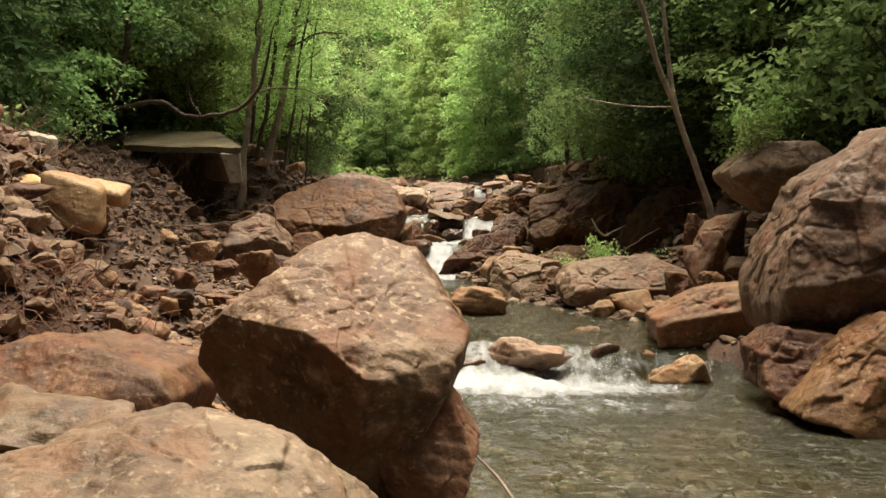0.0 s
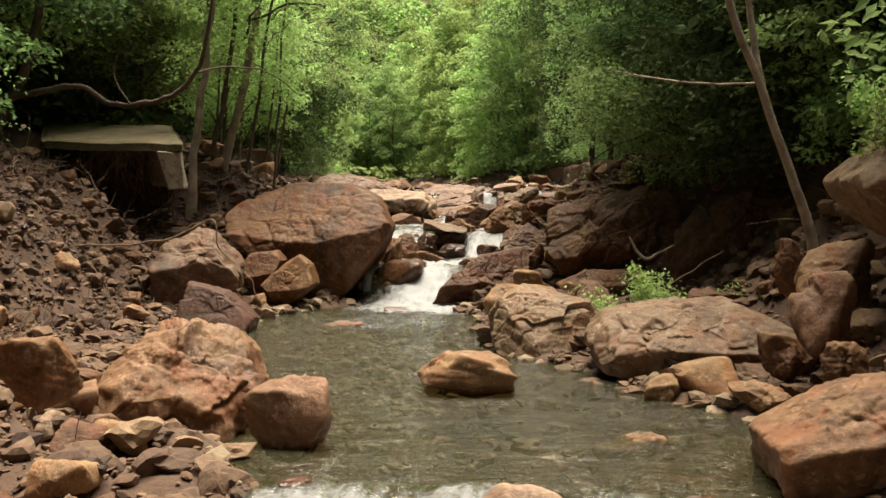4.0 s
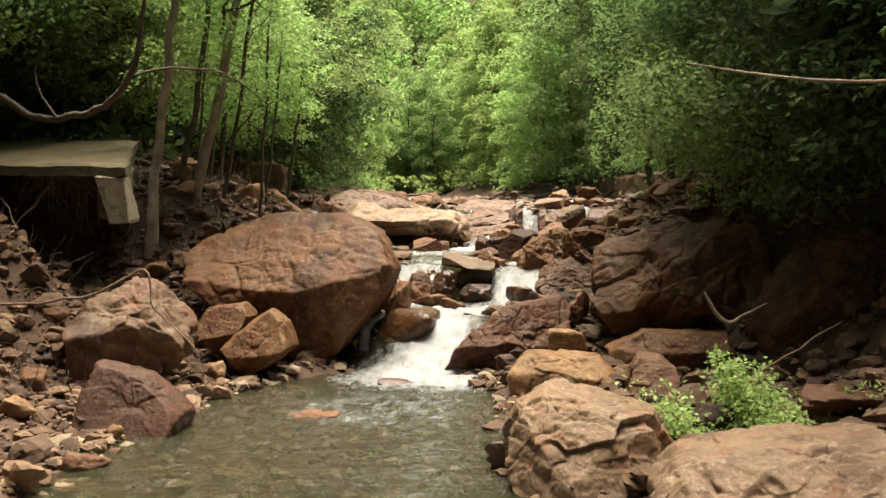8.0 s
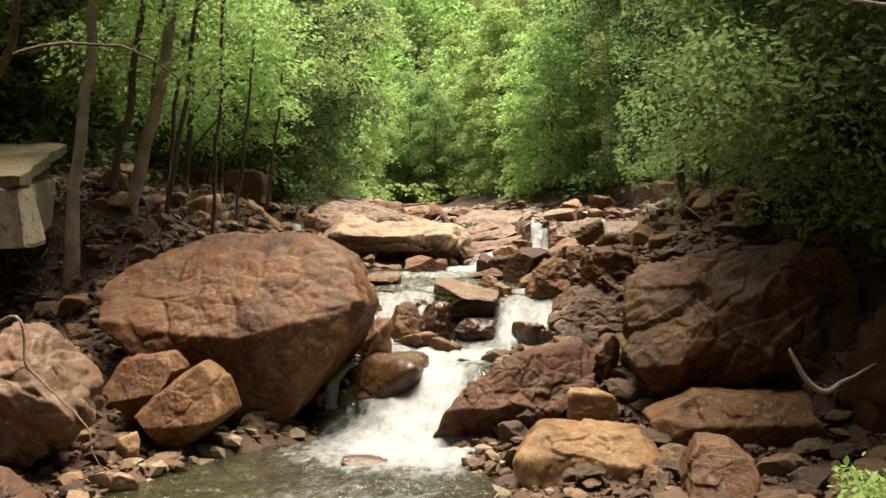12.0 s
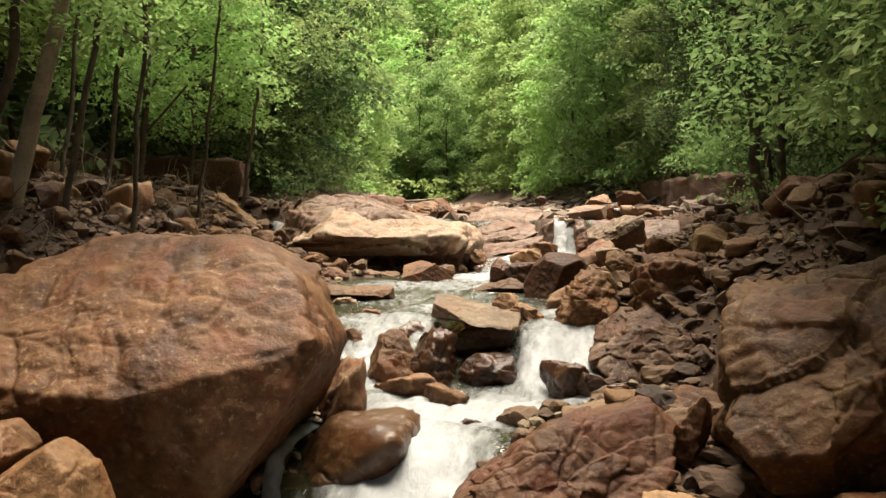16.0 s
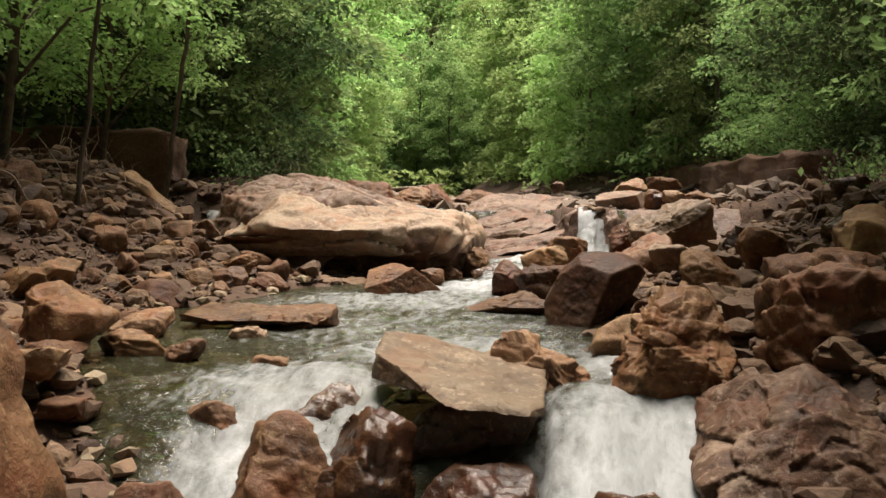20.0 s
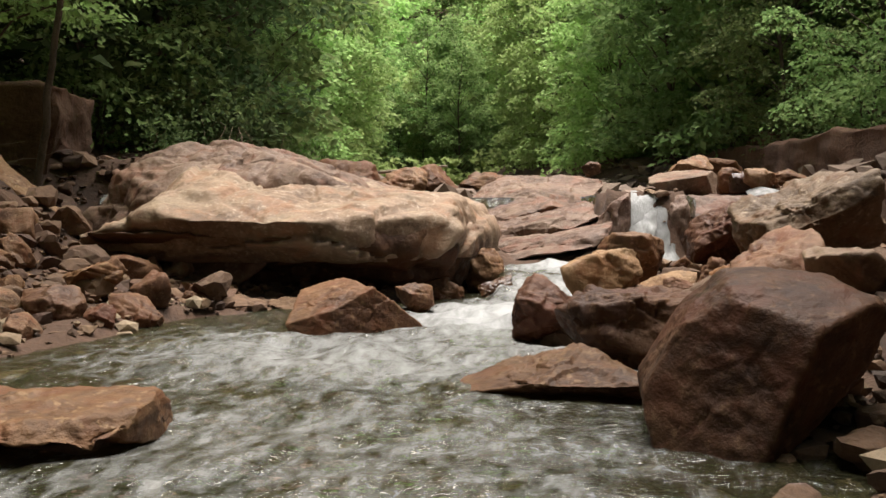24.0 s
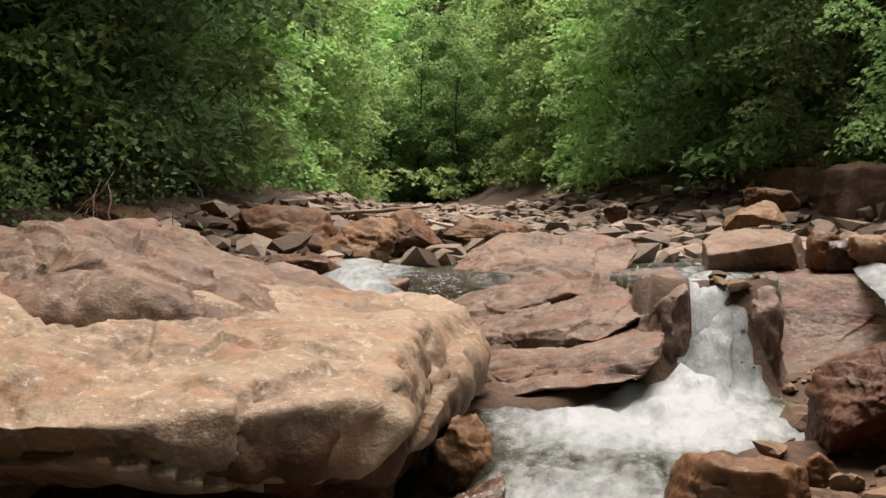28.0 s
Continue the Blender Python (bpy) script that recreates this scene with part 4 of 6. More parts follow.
for (ox, oy, oz), sides, faces, back, seed, own in (
        ((0.0, -0.55, 0.60), ((-0.6, 0.8, 1.3), (-0.02, 1.0, 1.0), (0.16, 0.99, 0.74), (0.81, 0.59, 1.58), (0.99, -0.16, 1.8), (0.42, -0.91, 0.86), (0.0, -1.0, 0.10), (-0.58, -0.82, 0.98), (-0.92, -0.38, 1.62)),
         ((0.09, -0.26, 0.96, 0.75), (0.0, -0.72, 0.69, 1.60), (-0.35, -0.85, 0.4, 1.95), (0.45, -0.85, 0.25, 1.75), (0.0, -0.45, -0.89, 0.67)), 2.3, 190, "rose"),
        # lower bed below the lip, coloured dark for undercut shade and staining
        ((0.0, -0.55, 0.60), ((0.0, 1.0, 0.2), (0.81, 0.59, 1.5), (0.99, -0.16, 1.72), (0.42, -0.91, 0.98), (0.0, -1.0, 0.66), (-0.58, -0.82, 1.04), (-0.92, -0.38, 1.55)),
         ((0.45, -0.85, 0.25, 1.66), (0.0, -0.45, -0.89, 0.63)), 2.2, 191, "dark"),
        ((-1.04, 0.3, 1.0), ((-0.9, 0.44, 1.26), (-0.46, 0.89, 0.95), (-0.04, 1.0, 0.80), (0.33, 0.94, 0.74), (0.45, 0.89, 0.9), (0.57, -0.82, 0.98), (0.0, -1.0, 0.85), (-0.86, -0.5, 1.33)),
         ((-0.05, -0.42, 0.90, 0.80), (0.1, -0.8, 0.6, 1.25), (-0.5, -0.8, 0.3, 1.4)), 1.6, 192, "rose")):
    bed = new("bed", mesh_from("bed", *hewn_shape(sides, faces, back, seed, 7, 80, ledges=0.034, beds=6, tilt=(0.05, -0.12), rough=0.022, facets=0.022, cells=80, cracks=0.8, chips=14), ROCK[own]))
    bed.parent = great
    bed.location = (ox, oy, oz)
outcrop(-0.8, 42.4, 2.3, (
    ((-0.35, 1.75, 0.75), (2.9, 2.9, 0.66), (11, -9, 6), 195, 7, PLATE),
    ((-0.6, 0.75, 0.45), (2.4, 1.9, 0.60), (9, -8, 2), 198, 6, PLATE),
    ((0.35, 0.30, 0.66), (2.2, 2.2, 0.40), (10, -11, -6), 196, 7, PLATE),
    ((0.0, -0.60, 0.42), (2.4, 1.6, 0.30), (9, -10, -10), 197, 6, PLATE),
    ((0.30, -0.15, -0.25), (2.5, 2.6, 1.0), (4, -8, -6), 199, 6, dict(PLATE, ledges=0.006, cuts=((-0.1, -0.72, 0.66, 0.55),))),
), "rose", "rosy sandstone outcrop of tilted broken beds between two falls")
boulder(2.16, 43.05, 2.15, 2.75, 2.70, 1.40, "rose", "across the upper stream", 192, 7, cuts=((0.02, -0.78, 0.55, 0.5), (0.0, -0.05, 1.0, 0.85), (-0.95, -0.2, 0.1, 0.9)), sharp=50, rough=0.010, planes=2, facets=0.008, ledges=0.004, chips=4, chip=0.03)
boulder(-4.49, 46.50, 3.50, 1.58, 1.42, 0.75, "tan", "in the upper stream bed", 209, 5)
boulder(-2.93, 46.80, 3.54, 1.05, 0.95, 0.63, "brown", "in the upper stream bed", 210, 5)
boulder(-3.24, 43.60, 3.34, 0.68, 0.61, 0.35, "brown", "in the upper stream bed", 211, 5)
boulder(1.57, 46.00, 3.84, 0.74, 0.67, 0.40, "tan", "on the rocky bank under the trees", 212, 5)
boulder(1.35, 44.10, 3.40, 1.10, 1.3, 0.52, "rose", "in the upper stream bed", 213, 6, cuts=((-0.25, -0.3, 0.9, 0.6), (0.95, -0.3, 0.1, 0.6)), sharp=30, rough=0.015, planes=3, facets=0.006, ledges=0.0, chips=5)
boulder(1.96, 43.60, 3.52, 0.40, 0.36, 0.40, "brown", "on the rocky bank under the trees", 214, 5)
boulder(2.34, 43.40, 3.52, 0.53, 0.48, 0.37, "tan", "on the rocky bank under the trees", 215, 5)
boulder(-6.10, 45.00, 3.88, 1.16, 1.04, 0.40, "brown", "in the upper stream bed", 216, 5)
boulder(-0.09, 48.00, 3.94, 0.35, 0.32, 0.30, "brown", "in the upper stream bed", 217, 5)
boulder(4.30, 56.00, 4.83, 0.85, 0.77, 0.52, "tan", "on the rocky bank under the trees", 218, 5)

boulder(1.95, 37.3, 2.75, 1.15, 1.1, 0.82, "ashen", "tilted on the rocky bank", 411, 6, lean=-14, cuts=((-0.25, -0.35, 0.9, 0.5), (0.1, -0.8, -0.5, 0.6)), sharp=60, planes=4, ledges=0.01)
boulder(1.50, 36.2, 2.60, 0.72, 0.8, 0.55, "tan", "on the rocky bank beside the stream", 412, 5, lean=-8, cuts=((-0.2, -0.4, 0.9, 0.5),), sharp=50)
boulder(1.75, 35.1, 2.60, 0.62, 0.6, 0.45, "pale", "on the rocky bank beside the stream", 413, 5)
boulder(0.38, 34.3, 2.36, 0.86, 0.8, 0.48, "dark", "with broken beds at the streamside", 414, 6, cuts=((-0.2, -0.3, 0.95, 0.5), (0.0, -0.9, 0.2, 0.7)), sharp=50, ledges=0.03, beds=6)
boulder(0.20, 36.1, 2.42, 0.60, 0.6, 0.58, "tan", "at the edge of the stream", 415, 5, planes=12, facets=0.06)
boulder(0.42, 37.6, 2.55, 0.62, 0.6, 0.55, "brown", "at the edge of the stream", 416, 5, planes=12)
boulder(-0.14, 35.0, 2.38, 0.45, 0.4, 0.48, "brown", "at the edge of the stream", 417, 5, sharp=12)
boulder(-2.45, 43.35, 3.10, 0.55, 0.5, 0.36, "rose", "in the small upper fall", 418, 5, sharp=10, facets=0.01)
boulder(-3.15, 44.3, 3.30, 1.0, 0.7, 0.32, "rose", "lying flat above the small fall", 419, 5, sharp=20)
boulder(-1.75, 41.2, 2.30, 0.9, 0.8, 0.5, "wet", "in the gap between two great rocks", 420, 5)
boulder(2.15, 43.6, 3.50, 0.5, 0.5, 0.36, "wet", "in the upper stream bed", 421, 5)
boulder(2.75, 44.2, 3.50, 0.9, 0.6, 0.42, "brown", "in the upper stream bed", 422, 5, sharp=16)
boulder(2.7, 52.6, 3.9, 1.0, 0.9, 0.62, "brown", "in the upper stream bed", 423, 5, sharp=12)
boulder(4.4, 56.8, 4.6, 1.3, 1.0, 0.95, "tan", "on the earth bank under the trees", 424, 5, sharp=14)
boulder(-3.3, 45.9, 3.45, 1.0, 0.9, 0.62, "tan", "in the upper stream bed", 425, 5, sharp=16)
boulder(-1.9, 47.6, 3.5, 1.2, 0.9, 0.55, "brown", "in the upper stream bed", 426, 5, sharp=16)

boulder(-0.55, 27.35, 1.66, 0.62, 0.5, 0.30, "tan", "low in the foaming cascade", 431, 5, planes=12, facets=0.06)
boulder(-0.05, 27.0, 1.6, 0.5, 0.45, 0.34, "brown", "low in the foaming cascade", 432, 5, planes=12, facets=0.06)
boulder(-2.0, 31.1, 2.25, 0.36, 0.3, 0.2, "grey", "beside the flat dark slab", 433, 5)
boulder(-2.5, 30.1, 2.18, 0.6, 0.55, 0.36, "brown", "at the foot of the bank", 434, 5)

boulder(0.28, 42.0, 2.40, 0.55, 0.95, 1.12, "rose", "beside the narrow fall", 441, 5, planes=4, ledges=0.02)
boulder(1.10, 42.1, 2.40, 0.42, 0.95, 1.10, "rose", "beside the narrow fall", 442, 5, planes=4)

boulder(-1.35, 38.25, 2.30, 0.45, 0.4, 0.34, "brown", "under the lip of the great boulder", 451, 5)
boulder(-1.75, 37.9, 2.30, 0.38, 0.35, 0.26, "wet", "under the lip of the great boulder", 452, 5)
boulder(-0.85, 38.55, 2.35, 0.35, 0.35, 0.30, "wet", "beside the lower fall", 453, 5)
boulder(-3.4, 37.6, 2.35, 0.4, 0.3, 0.22, "wet", "under the lip of the great boulder", 454, 5)

boulder(-0.80, 26.0, 1.35, 0.40, 0.55, 0.95, "tan", "standing beside the cascade", 461, 5, planes=12, facets=0.06)
boulder(-0.32, 28.0, 1.62, 0.55, 0.55, 0.74, "wet", "in the foaming cascade", 462, 5, planes=12, facets=0.06)
boulder(0.75, 28.3, 1.62, 0.5, 0.45, 0.55, "brown", "in the foaming cascade", 463, 5, planes=12, facets=0.06)
boulder(1.0, 26.6, 1.45, 0.45, 0.4, 0.42, "wet", "low in the foaming cascade", 464, 5, sharp=14)
boulder(0.35, 26.2, 1.35, 0.35, 0.3, 0.42, "wet", "low in the foaming cascade", 465, 5, sharp=14)

boulder(0.95, 11.35, 0.45, 1.15, 0.95, 0.56, "wet", "under the low foaming ledge", 401, 5, planes=5)
boulder(2.35, 11.45, 0.5, 0.7, 0.6, 0.5, "wet", "under the low foaming ledge", 402, 5, planes=5)
boulder(3.05, 11.7, 0.5, 0.6, 0.6, 0.55, "brown", "under the low foaming ledge", 403, 5, planes=5)
boulder(0.3, 11.9, 0.5, 0.6, 0.6, 0.56, "wet", "under the low foaming ledge", 404, 5, planes=5)
boulder(2.6, 13.2, 0.85, 0.55, 0.35, 0.26, "tan", "just breaking the surface of the pool", 405, 5, planes=5)
boulder(-0.95, 20.9, 0.92, 0.62, 0.4, 0.2, "brown", "lying flat in the calm pool", 406, 5, planes=4, ledges=0.0)
boulder(-0.35, 23.2, 0.9, 0.5, 0.4, 0.25, "wet", "in the foam below the cascade", 407, 5, sharp=10, facets=0.01)

# ---- loose rocks of the banks ----
LIBRARY = []
for n in range(18):
    srng = np.random.default_rng(900 + n)
    v, f = rock_shape(tuple(srng.uniform((0.8, 0.6, 0.45), (1.1, 0.95, 0.8))), 500 + n, 4, planes=8, chips=12, chip=0.14, facets=0.05, cells=18)
    LIBRARY.append((v, f))
MESHES = {}


def bank_rock(x, y, size, n, kind, turn, tip):
    key = (n, kind)
    if key not in MESHES:
        v, f = LIBRARY[n]
        MESHES[key] = mesh_from("rock", v, f, ROCK[kind])
    ob = new("rock", MESHES[key])
    z = float(land(np.array([x]), np.array([y]))[0])
    ob.matrix_world = pose(x, y, z - 0.12 * size, tip, 0, turn) @ Matrix.Scale(size, 4)
    side = "bank of rubble" if x < 1 else "rocky bank under the trees"
    return tagged(ob, f"{'wet dark' if kind == 'wet' else kind} angular sandstone rock on the {side}", "rock", "loose rocks on the banks")


def free_of(x, y, size):
    return all(math.hypot(x - a, y - b) > 0.72 * r + 0.3 * size for a, b, r in ROCKS)


boulder(-3.12, 11.25, 2.27, 0.66, 0.5, 0.72, "yellow", "lying on the rubble bank", 301, 5, sharp=10, planes=3, ledges=0, cracks=0, rough=0.012, facets=0.012, chips=4, turn=12, cuts=((0.1, -0.95, 0.2, 0.4), (0.3, -0.2, 0.9, 0.75)))
boulder(-3.66, 11.3, 2.42, 0.56, 0.5, 0.56, "yellow", "lying on the rubble bank", 302, 5, sharp=9, planes=4, ledges=0, cracks=0, rough=0.012, facets=0.012, chips=4)
boulder(-2.98, 11.75, 2.60, 0.52, 0.34, 0.30, "yellow", "lying on the rubble bank", 303, 5, sharp=8, planes=3, ledges=0, cracks=0, rough=0.01, facets=0.01, chips=3, lean=8)


srng = np.random.default_rng(11)
placed = 0
while placed < 230:
    side = srng.random() < 0.55
    y = srng.uniform(6, 37) if side else srng.uniform(9, 39)
    out = srng.uniform(-0.35, 4.2) if side else srng.uniform(-0.2, 3.6)
    x = float(along(LEFT, y)) - out if side else float(along(RIGHT, y)) + out
    size = 0.16 + 0.5 * srng.random() ** 2.2
    if not free_of(x, y, size) or math.hypot(x - 1.6, y) < 3:
        continue
    kind = str(srng.choice(["tan", "brown", "wet", "pale", "grey"], p=[0.17, 0.55, 0.20, 0.03, 0.05]))
    bank_rock(x, y, size, int(srng.integers(18)), kind, srng.uniform(0, 360), srng.uniform(-25, 25))
    ROCKS.append((x, y, size * 0.45))
    placed += 1


placed = 0
while placed < 85:
    y = srng.uniform(27, 38)
    x, size = float(along(LEFT, y)) - srng.uniform(-0.1, 4.0), srng.uniform(0.26, 0.62)
    if free_of(x, y, size):
        bank_rock(x, y, size, int(srng.integers(18)), str(srng.choice(["tan", "brown", "pale", "wet"], p=[0.4, 0.44, 0.06, 0.1])), srng.uniform(0, 360), srng.uniform(-25, 25))
        ROCKS.append((x, y, size * 0.42))
        placed += 1


placed = 0
while placed < 70:
    y = srng.uniform(7, 13)
    x, size = float(along(LEFT, y)) - srng.uniform(0.2, 4.4), srng.uniform(0.2, 0.56)
    if free_of(x, y, size):
        bank_rock(x, y, size, int(srng.integers(18)), str(srng.choice(["tan", "brown", "pale"], p=[0.5, 0.35, 0.15])), srng.uniform(0, 360), srng.uniform(-25, 25))
        ROCKS.append((x, y, size * 0.42))
        placed += 1


def rubble(name, label, count, seed, low, high, level, kind, spot):
    """Small stones in one mesh, too many to count."""
    rng = np.random.default_rng(seed)
    shapes = [rock_shape((1, rng.uniform(0.6, 0.95), rng.uniform(0.4, 0.75)), 700 + n, level, planes=8, chips=8, chip=0.2, rough=0.035 if level > 2 else 0.0, ledges=0.0, cracks=0.0, facets=0.07 if level > 2 else 0.0, cells=14) for n in range(12)]
    xy = spot(rng, count)
    z = land(xy[:, 0], xy[:, 1])
    pieces = []
    for (x, y), g in zip(xy, z):
        v, f = shapes[rng.integers(12)]
        a, s = rng.uniform(0, 6.28), low + (high - low) * rng.random() ** 2.5
        c, n = math.cos(a) * s, math.sin(a) * s
        pieces.append((np.stack([v[:, 0] * c - v[:, 1] * n + x, v[:, 0] * n + v[:, 1] * c + y, (v[:, 2] - 0.12) * s + g], 1), f))
    v, f = joined(pieces)
    return tagged(new(name, mesh_from(name, v, f, kind, smooth=False)), label, "rubble", kind="stuff")


def joined(pieces):
    vs, fs, n = [], [], 0
    for v, f in pieces:
        vs.append(v)
        fs.append(f + n)
        n += len(v)
    return np.concatenate(vs), np.concatenate(fs)


def island_rock(name, *tones):
    mat, nodes, links, shader = material(name)
    geo = nodes.new("ShaderNodeNewGeometry")
    where = nodes.new("ShaderNodeTexCoord").outputs["Object"]
    base = ramp(nodes, links, geo.outputs["Random Per Island"], tuple((n / (len(tones) - 1), t) for n, t in enumerate(tones)))
    grain = noise_node(nodes, links, where, 24.0, 5, 0.7)
    base = mix(nodes, links, 0.6, base, ramp(nodes, links, grain, ((0.3, (0.3, 0.3, 0.3)), (0.7, (0.78, 0.77, 0.75)))), "OVERLAY")
    links.new(base, shader.inputs["Base Color"])
    shader.inputs["Roughness"].default_value = 0.85
    links.new(bump(nodes, links, grain, 0.6, 0.02), shader.inputs["Normal"])
    return mat


RUBBLE = island_rock("bank_rubble", (0.028, 0.014, 0.007), (0.108, 0.058, 0.028), (0.05, 0.026, 0.013), (0.15, 0.086, 0.044), (0.068, 0.036, 0.018), (0.19, 0.12, 0.066))
PEBBLES = island_rock("stream_pebbles", (0.09, 0.055, 0.03), (0.20, 0.14, 0.085), (0.14, 0.105, 0.06), (0.27, 0.20, 0.13))


def bank_spot(rng, n):
    left = rng.random(n) < 0.58
    y = np.where(left, 5 + 33 * rng.uniform(0, 1, n) ** 1.25, np.where(rng.random(n) < 0.45, rng.uniform(23, 36, n), rng.uniform(9, 44, n)))
    return np.stack([np.where(left, along(LEFT, y) - rng.uniform(-0.3, 4.6, n), along(RIGHT, y) + rng.uniform(-0.3, 3.8, n)), y], 1)


def bed_spot(rng, n):
    y = rng.uniform(6, 36.5, n)
    a, b = along(LEFT, y) - 0.3, along(RIGHT, y) + 0.3
    return np.stack([a + (b - a) * rng.random(n), y], 1)


def upper_spot(rng, n):
    y = rng.uniform(44.6, 70, n)
    a, b = along(LEFT, y) - 2.6, along(RIGHT, y) + 2.6
    return np.stack([a + (b - a) * rng.random(n), y], 1)


UPPER = island_rock("upper_stones", (0.08, 0.052, 0.036), (0.20, 0.138, 0.10), (0.12, 0.08, 0.056), (0.27, 0.20, 0.15), (0.16, 0.11, 0.078))
rubble("rubble", "brown and tan angular rubble covering the banks", 1500, 21, 0.2, 0.48, 3, RUBBLE, bank_spot)
rubble("rubble", "small brown angular rubble filling the gaps of the banks", 5200, 27, 0.07, 0.22, 2, RUBBLE, bank_spot)
rubble("gravel", "small brown gravel between the rocks of the banks", 17000, 22, 0.03, 0.09, 1, RUBBLE, bank_spot)
rubble("pebbles", "brown pebbles on the bed of the stream", 2600, 23, 0.06, 0.26, 1, PEBBLES, bed_spot)
rubble("rubble", "grey and tan stones over the upper stream bed", 2200, 24, 0.12, 0.66, 1, UPPER, upper_spot)


def near_left_spot(rng, n):
    y = rng.uniform(6, 37, n)
    return np.stack([along(LEFT, y) - 5.2 * rng.random(n) ** 0.8, y], 1)


# base tones darkened slightly in place of tree shade on the near bank
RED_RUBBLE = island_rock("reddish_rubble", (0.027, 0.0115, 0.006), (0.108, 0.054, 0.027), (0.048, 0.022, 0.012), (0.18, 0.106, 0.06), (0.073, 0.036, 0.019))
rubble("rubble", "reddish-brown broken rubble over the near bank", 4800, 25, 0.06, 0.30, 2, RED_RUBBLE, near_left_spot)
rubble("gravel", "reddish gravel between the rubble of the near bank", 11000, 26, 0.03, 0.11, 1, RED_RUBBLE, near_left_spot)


def side_stream_spot(rng, n):
    y = rng.uniform(36.5, 42.5, n)
    return np.stack([rng.uniform(-8.5, -3.4, n), y], 1)


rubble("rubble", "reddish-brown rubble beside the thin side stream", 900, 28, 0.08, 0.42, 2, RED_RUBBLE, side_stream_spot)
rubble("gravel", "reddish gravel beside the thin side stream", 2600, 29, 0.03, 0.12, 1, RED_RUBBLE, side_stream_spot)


def foot_spot(rng, n):
    return np.stack([rng.uniform(-4.6, -1.3, n), rng.uniform(36.2, 38.9, n)], 1)


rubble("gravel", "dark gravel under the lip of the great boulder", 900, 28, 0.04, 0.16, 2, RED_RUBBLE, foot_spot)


def near_right_spot(rng, n):
    y = rng.uniform(10, 38, n)
    return np.stack([along(RIGHT, y) + 4.6 * rng.random(n) ** 0.8, y], 1)


rubble("rubble", "brown broken rocks packed on the shaded bank", 1500, 29, 0.14, 0.5, 3, RUBBLE, near_right_spot)
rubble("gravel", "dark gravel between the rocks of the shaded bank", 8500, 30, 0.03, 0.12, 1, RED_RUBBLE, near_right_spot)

# ---- trees ----


def tube(points, radii, sides=7):
    """A tapered round stem along points."""
    pts = np.array(points, float)
    rad = np.asarray(radii, float)
    way = np.gradient(pts, axis=0)
    way /= np.linalg.norm(way, axis=1, keepdims=True) + 1e-9
    ref = np.array([0.31, 0.87, 0.39])
    a = np.cross(way, ref)
    a /= np.linalg.norm(a, axis=1, keepdims=True) + 1e-9
    b = np.cross(way, a)
    ang = np.linspace(0, 2 * np.pi, sides, endpoint=False)
    ring = pts[:, None] + rad[:, None, None] * (np.cos(ang)[None, :, None] * a[:, None] + np.sin(ang)[None, :, None] * b[:, None])
    k = len(pts)
    i = np.arange(k - 1)[:, None] * sides
    j = np.arange(sides)[None]
    j2 = (j + 1) % sides
    f = np.stack([i + j, i + j2, i + sides + j2, i + sides + j], -1).reshape(-1, 4)
    return ring.reshape(-1, 3), f


def leaves(centres, axes, size, rng, droop=0.35, facing=None):
    """Folded leaf blades, four corners each, at centres, pointing along axes and facing up or outward."""
    n = len(centres)
    up = rng.normal(0, 0.45, (n, 3)) + ((0, 0, 1) if facing is None else facing)
    axes = axes + rng.normal(0, 0.5, (n, 3)) + (0, 0, -droop)
    axes /= np.linalg.norm(axes, axis=1, keepdims=True)
    side = np.cross(axes, up)
    side /= np.linalg.norm(side, axis=1, keepdims=True) + 1e-9
    up = np.cross(side, axes)
    s = size * rng.uniform(0.6, 1.3, (n, 1))
    v = np.stack([centres - axes * s * 0.5, centres + side * s * 0.3 + up * s * 0.08, centres + axes * s * 0.55, centres - side * s * 0.3 + up * s * 0.08], 1)
    return v.reshape(-1, 3), np.arange(4 * n).reshape(-1, 4)


def clump(rng, heart, r, count, flat=0.55):
    """Leaf places on a ragged dome of one bough: centres, directions and facings."""
    u = rng.normal(0, 1, (count, 3)) + (0, 0, 0.45)
    u /= np.linalg.norm(u, axis=1, keepdims=True)
    phase = rng.uniform(0, 6.28, 3)
    lump = 1 + 0.3 * np.sin(u[:, 0] * 4 + phase[0]) * np.sin(u[:, 1] * 4 + phase[1]) + 0.18 * np.sin(u[:, 2] * 8 + phase[2])
    lump = lump * (1 - 0.42 * rng.random(count) ** 2.2)
    spots = u * (lump * r)[:, None] * (1, 1, flat)
    spots[:, 2] -= 0.22 * (spots[:, 0] ** 2 + spots[:, 1] ** 2) / r
    way = u * (1, 1, 0.15)
    return np.asarray(heart) + spots, way, u * (0.7, 0.7, 0.5) + (0, 0, 0.75)


def stem_path(rng, start, way, length, steps, wander, lift=0.0):
    pts, p, w = [np.array(start, float)], np.array(start, float), np.array(way, float)
    for _ in range(steps):
        w = w + rng.normal(0, wander, 3) + (0, 0, lift)
        w /= np.linalg.norm(w)
        p = p + w * length / steps
        pts.append(p)
    return np.array(pts)


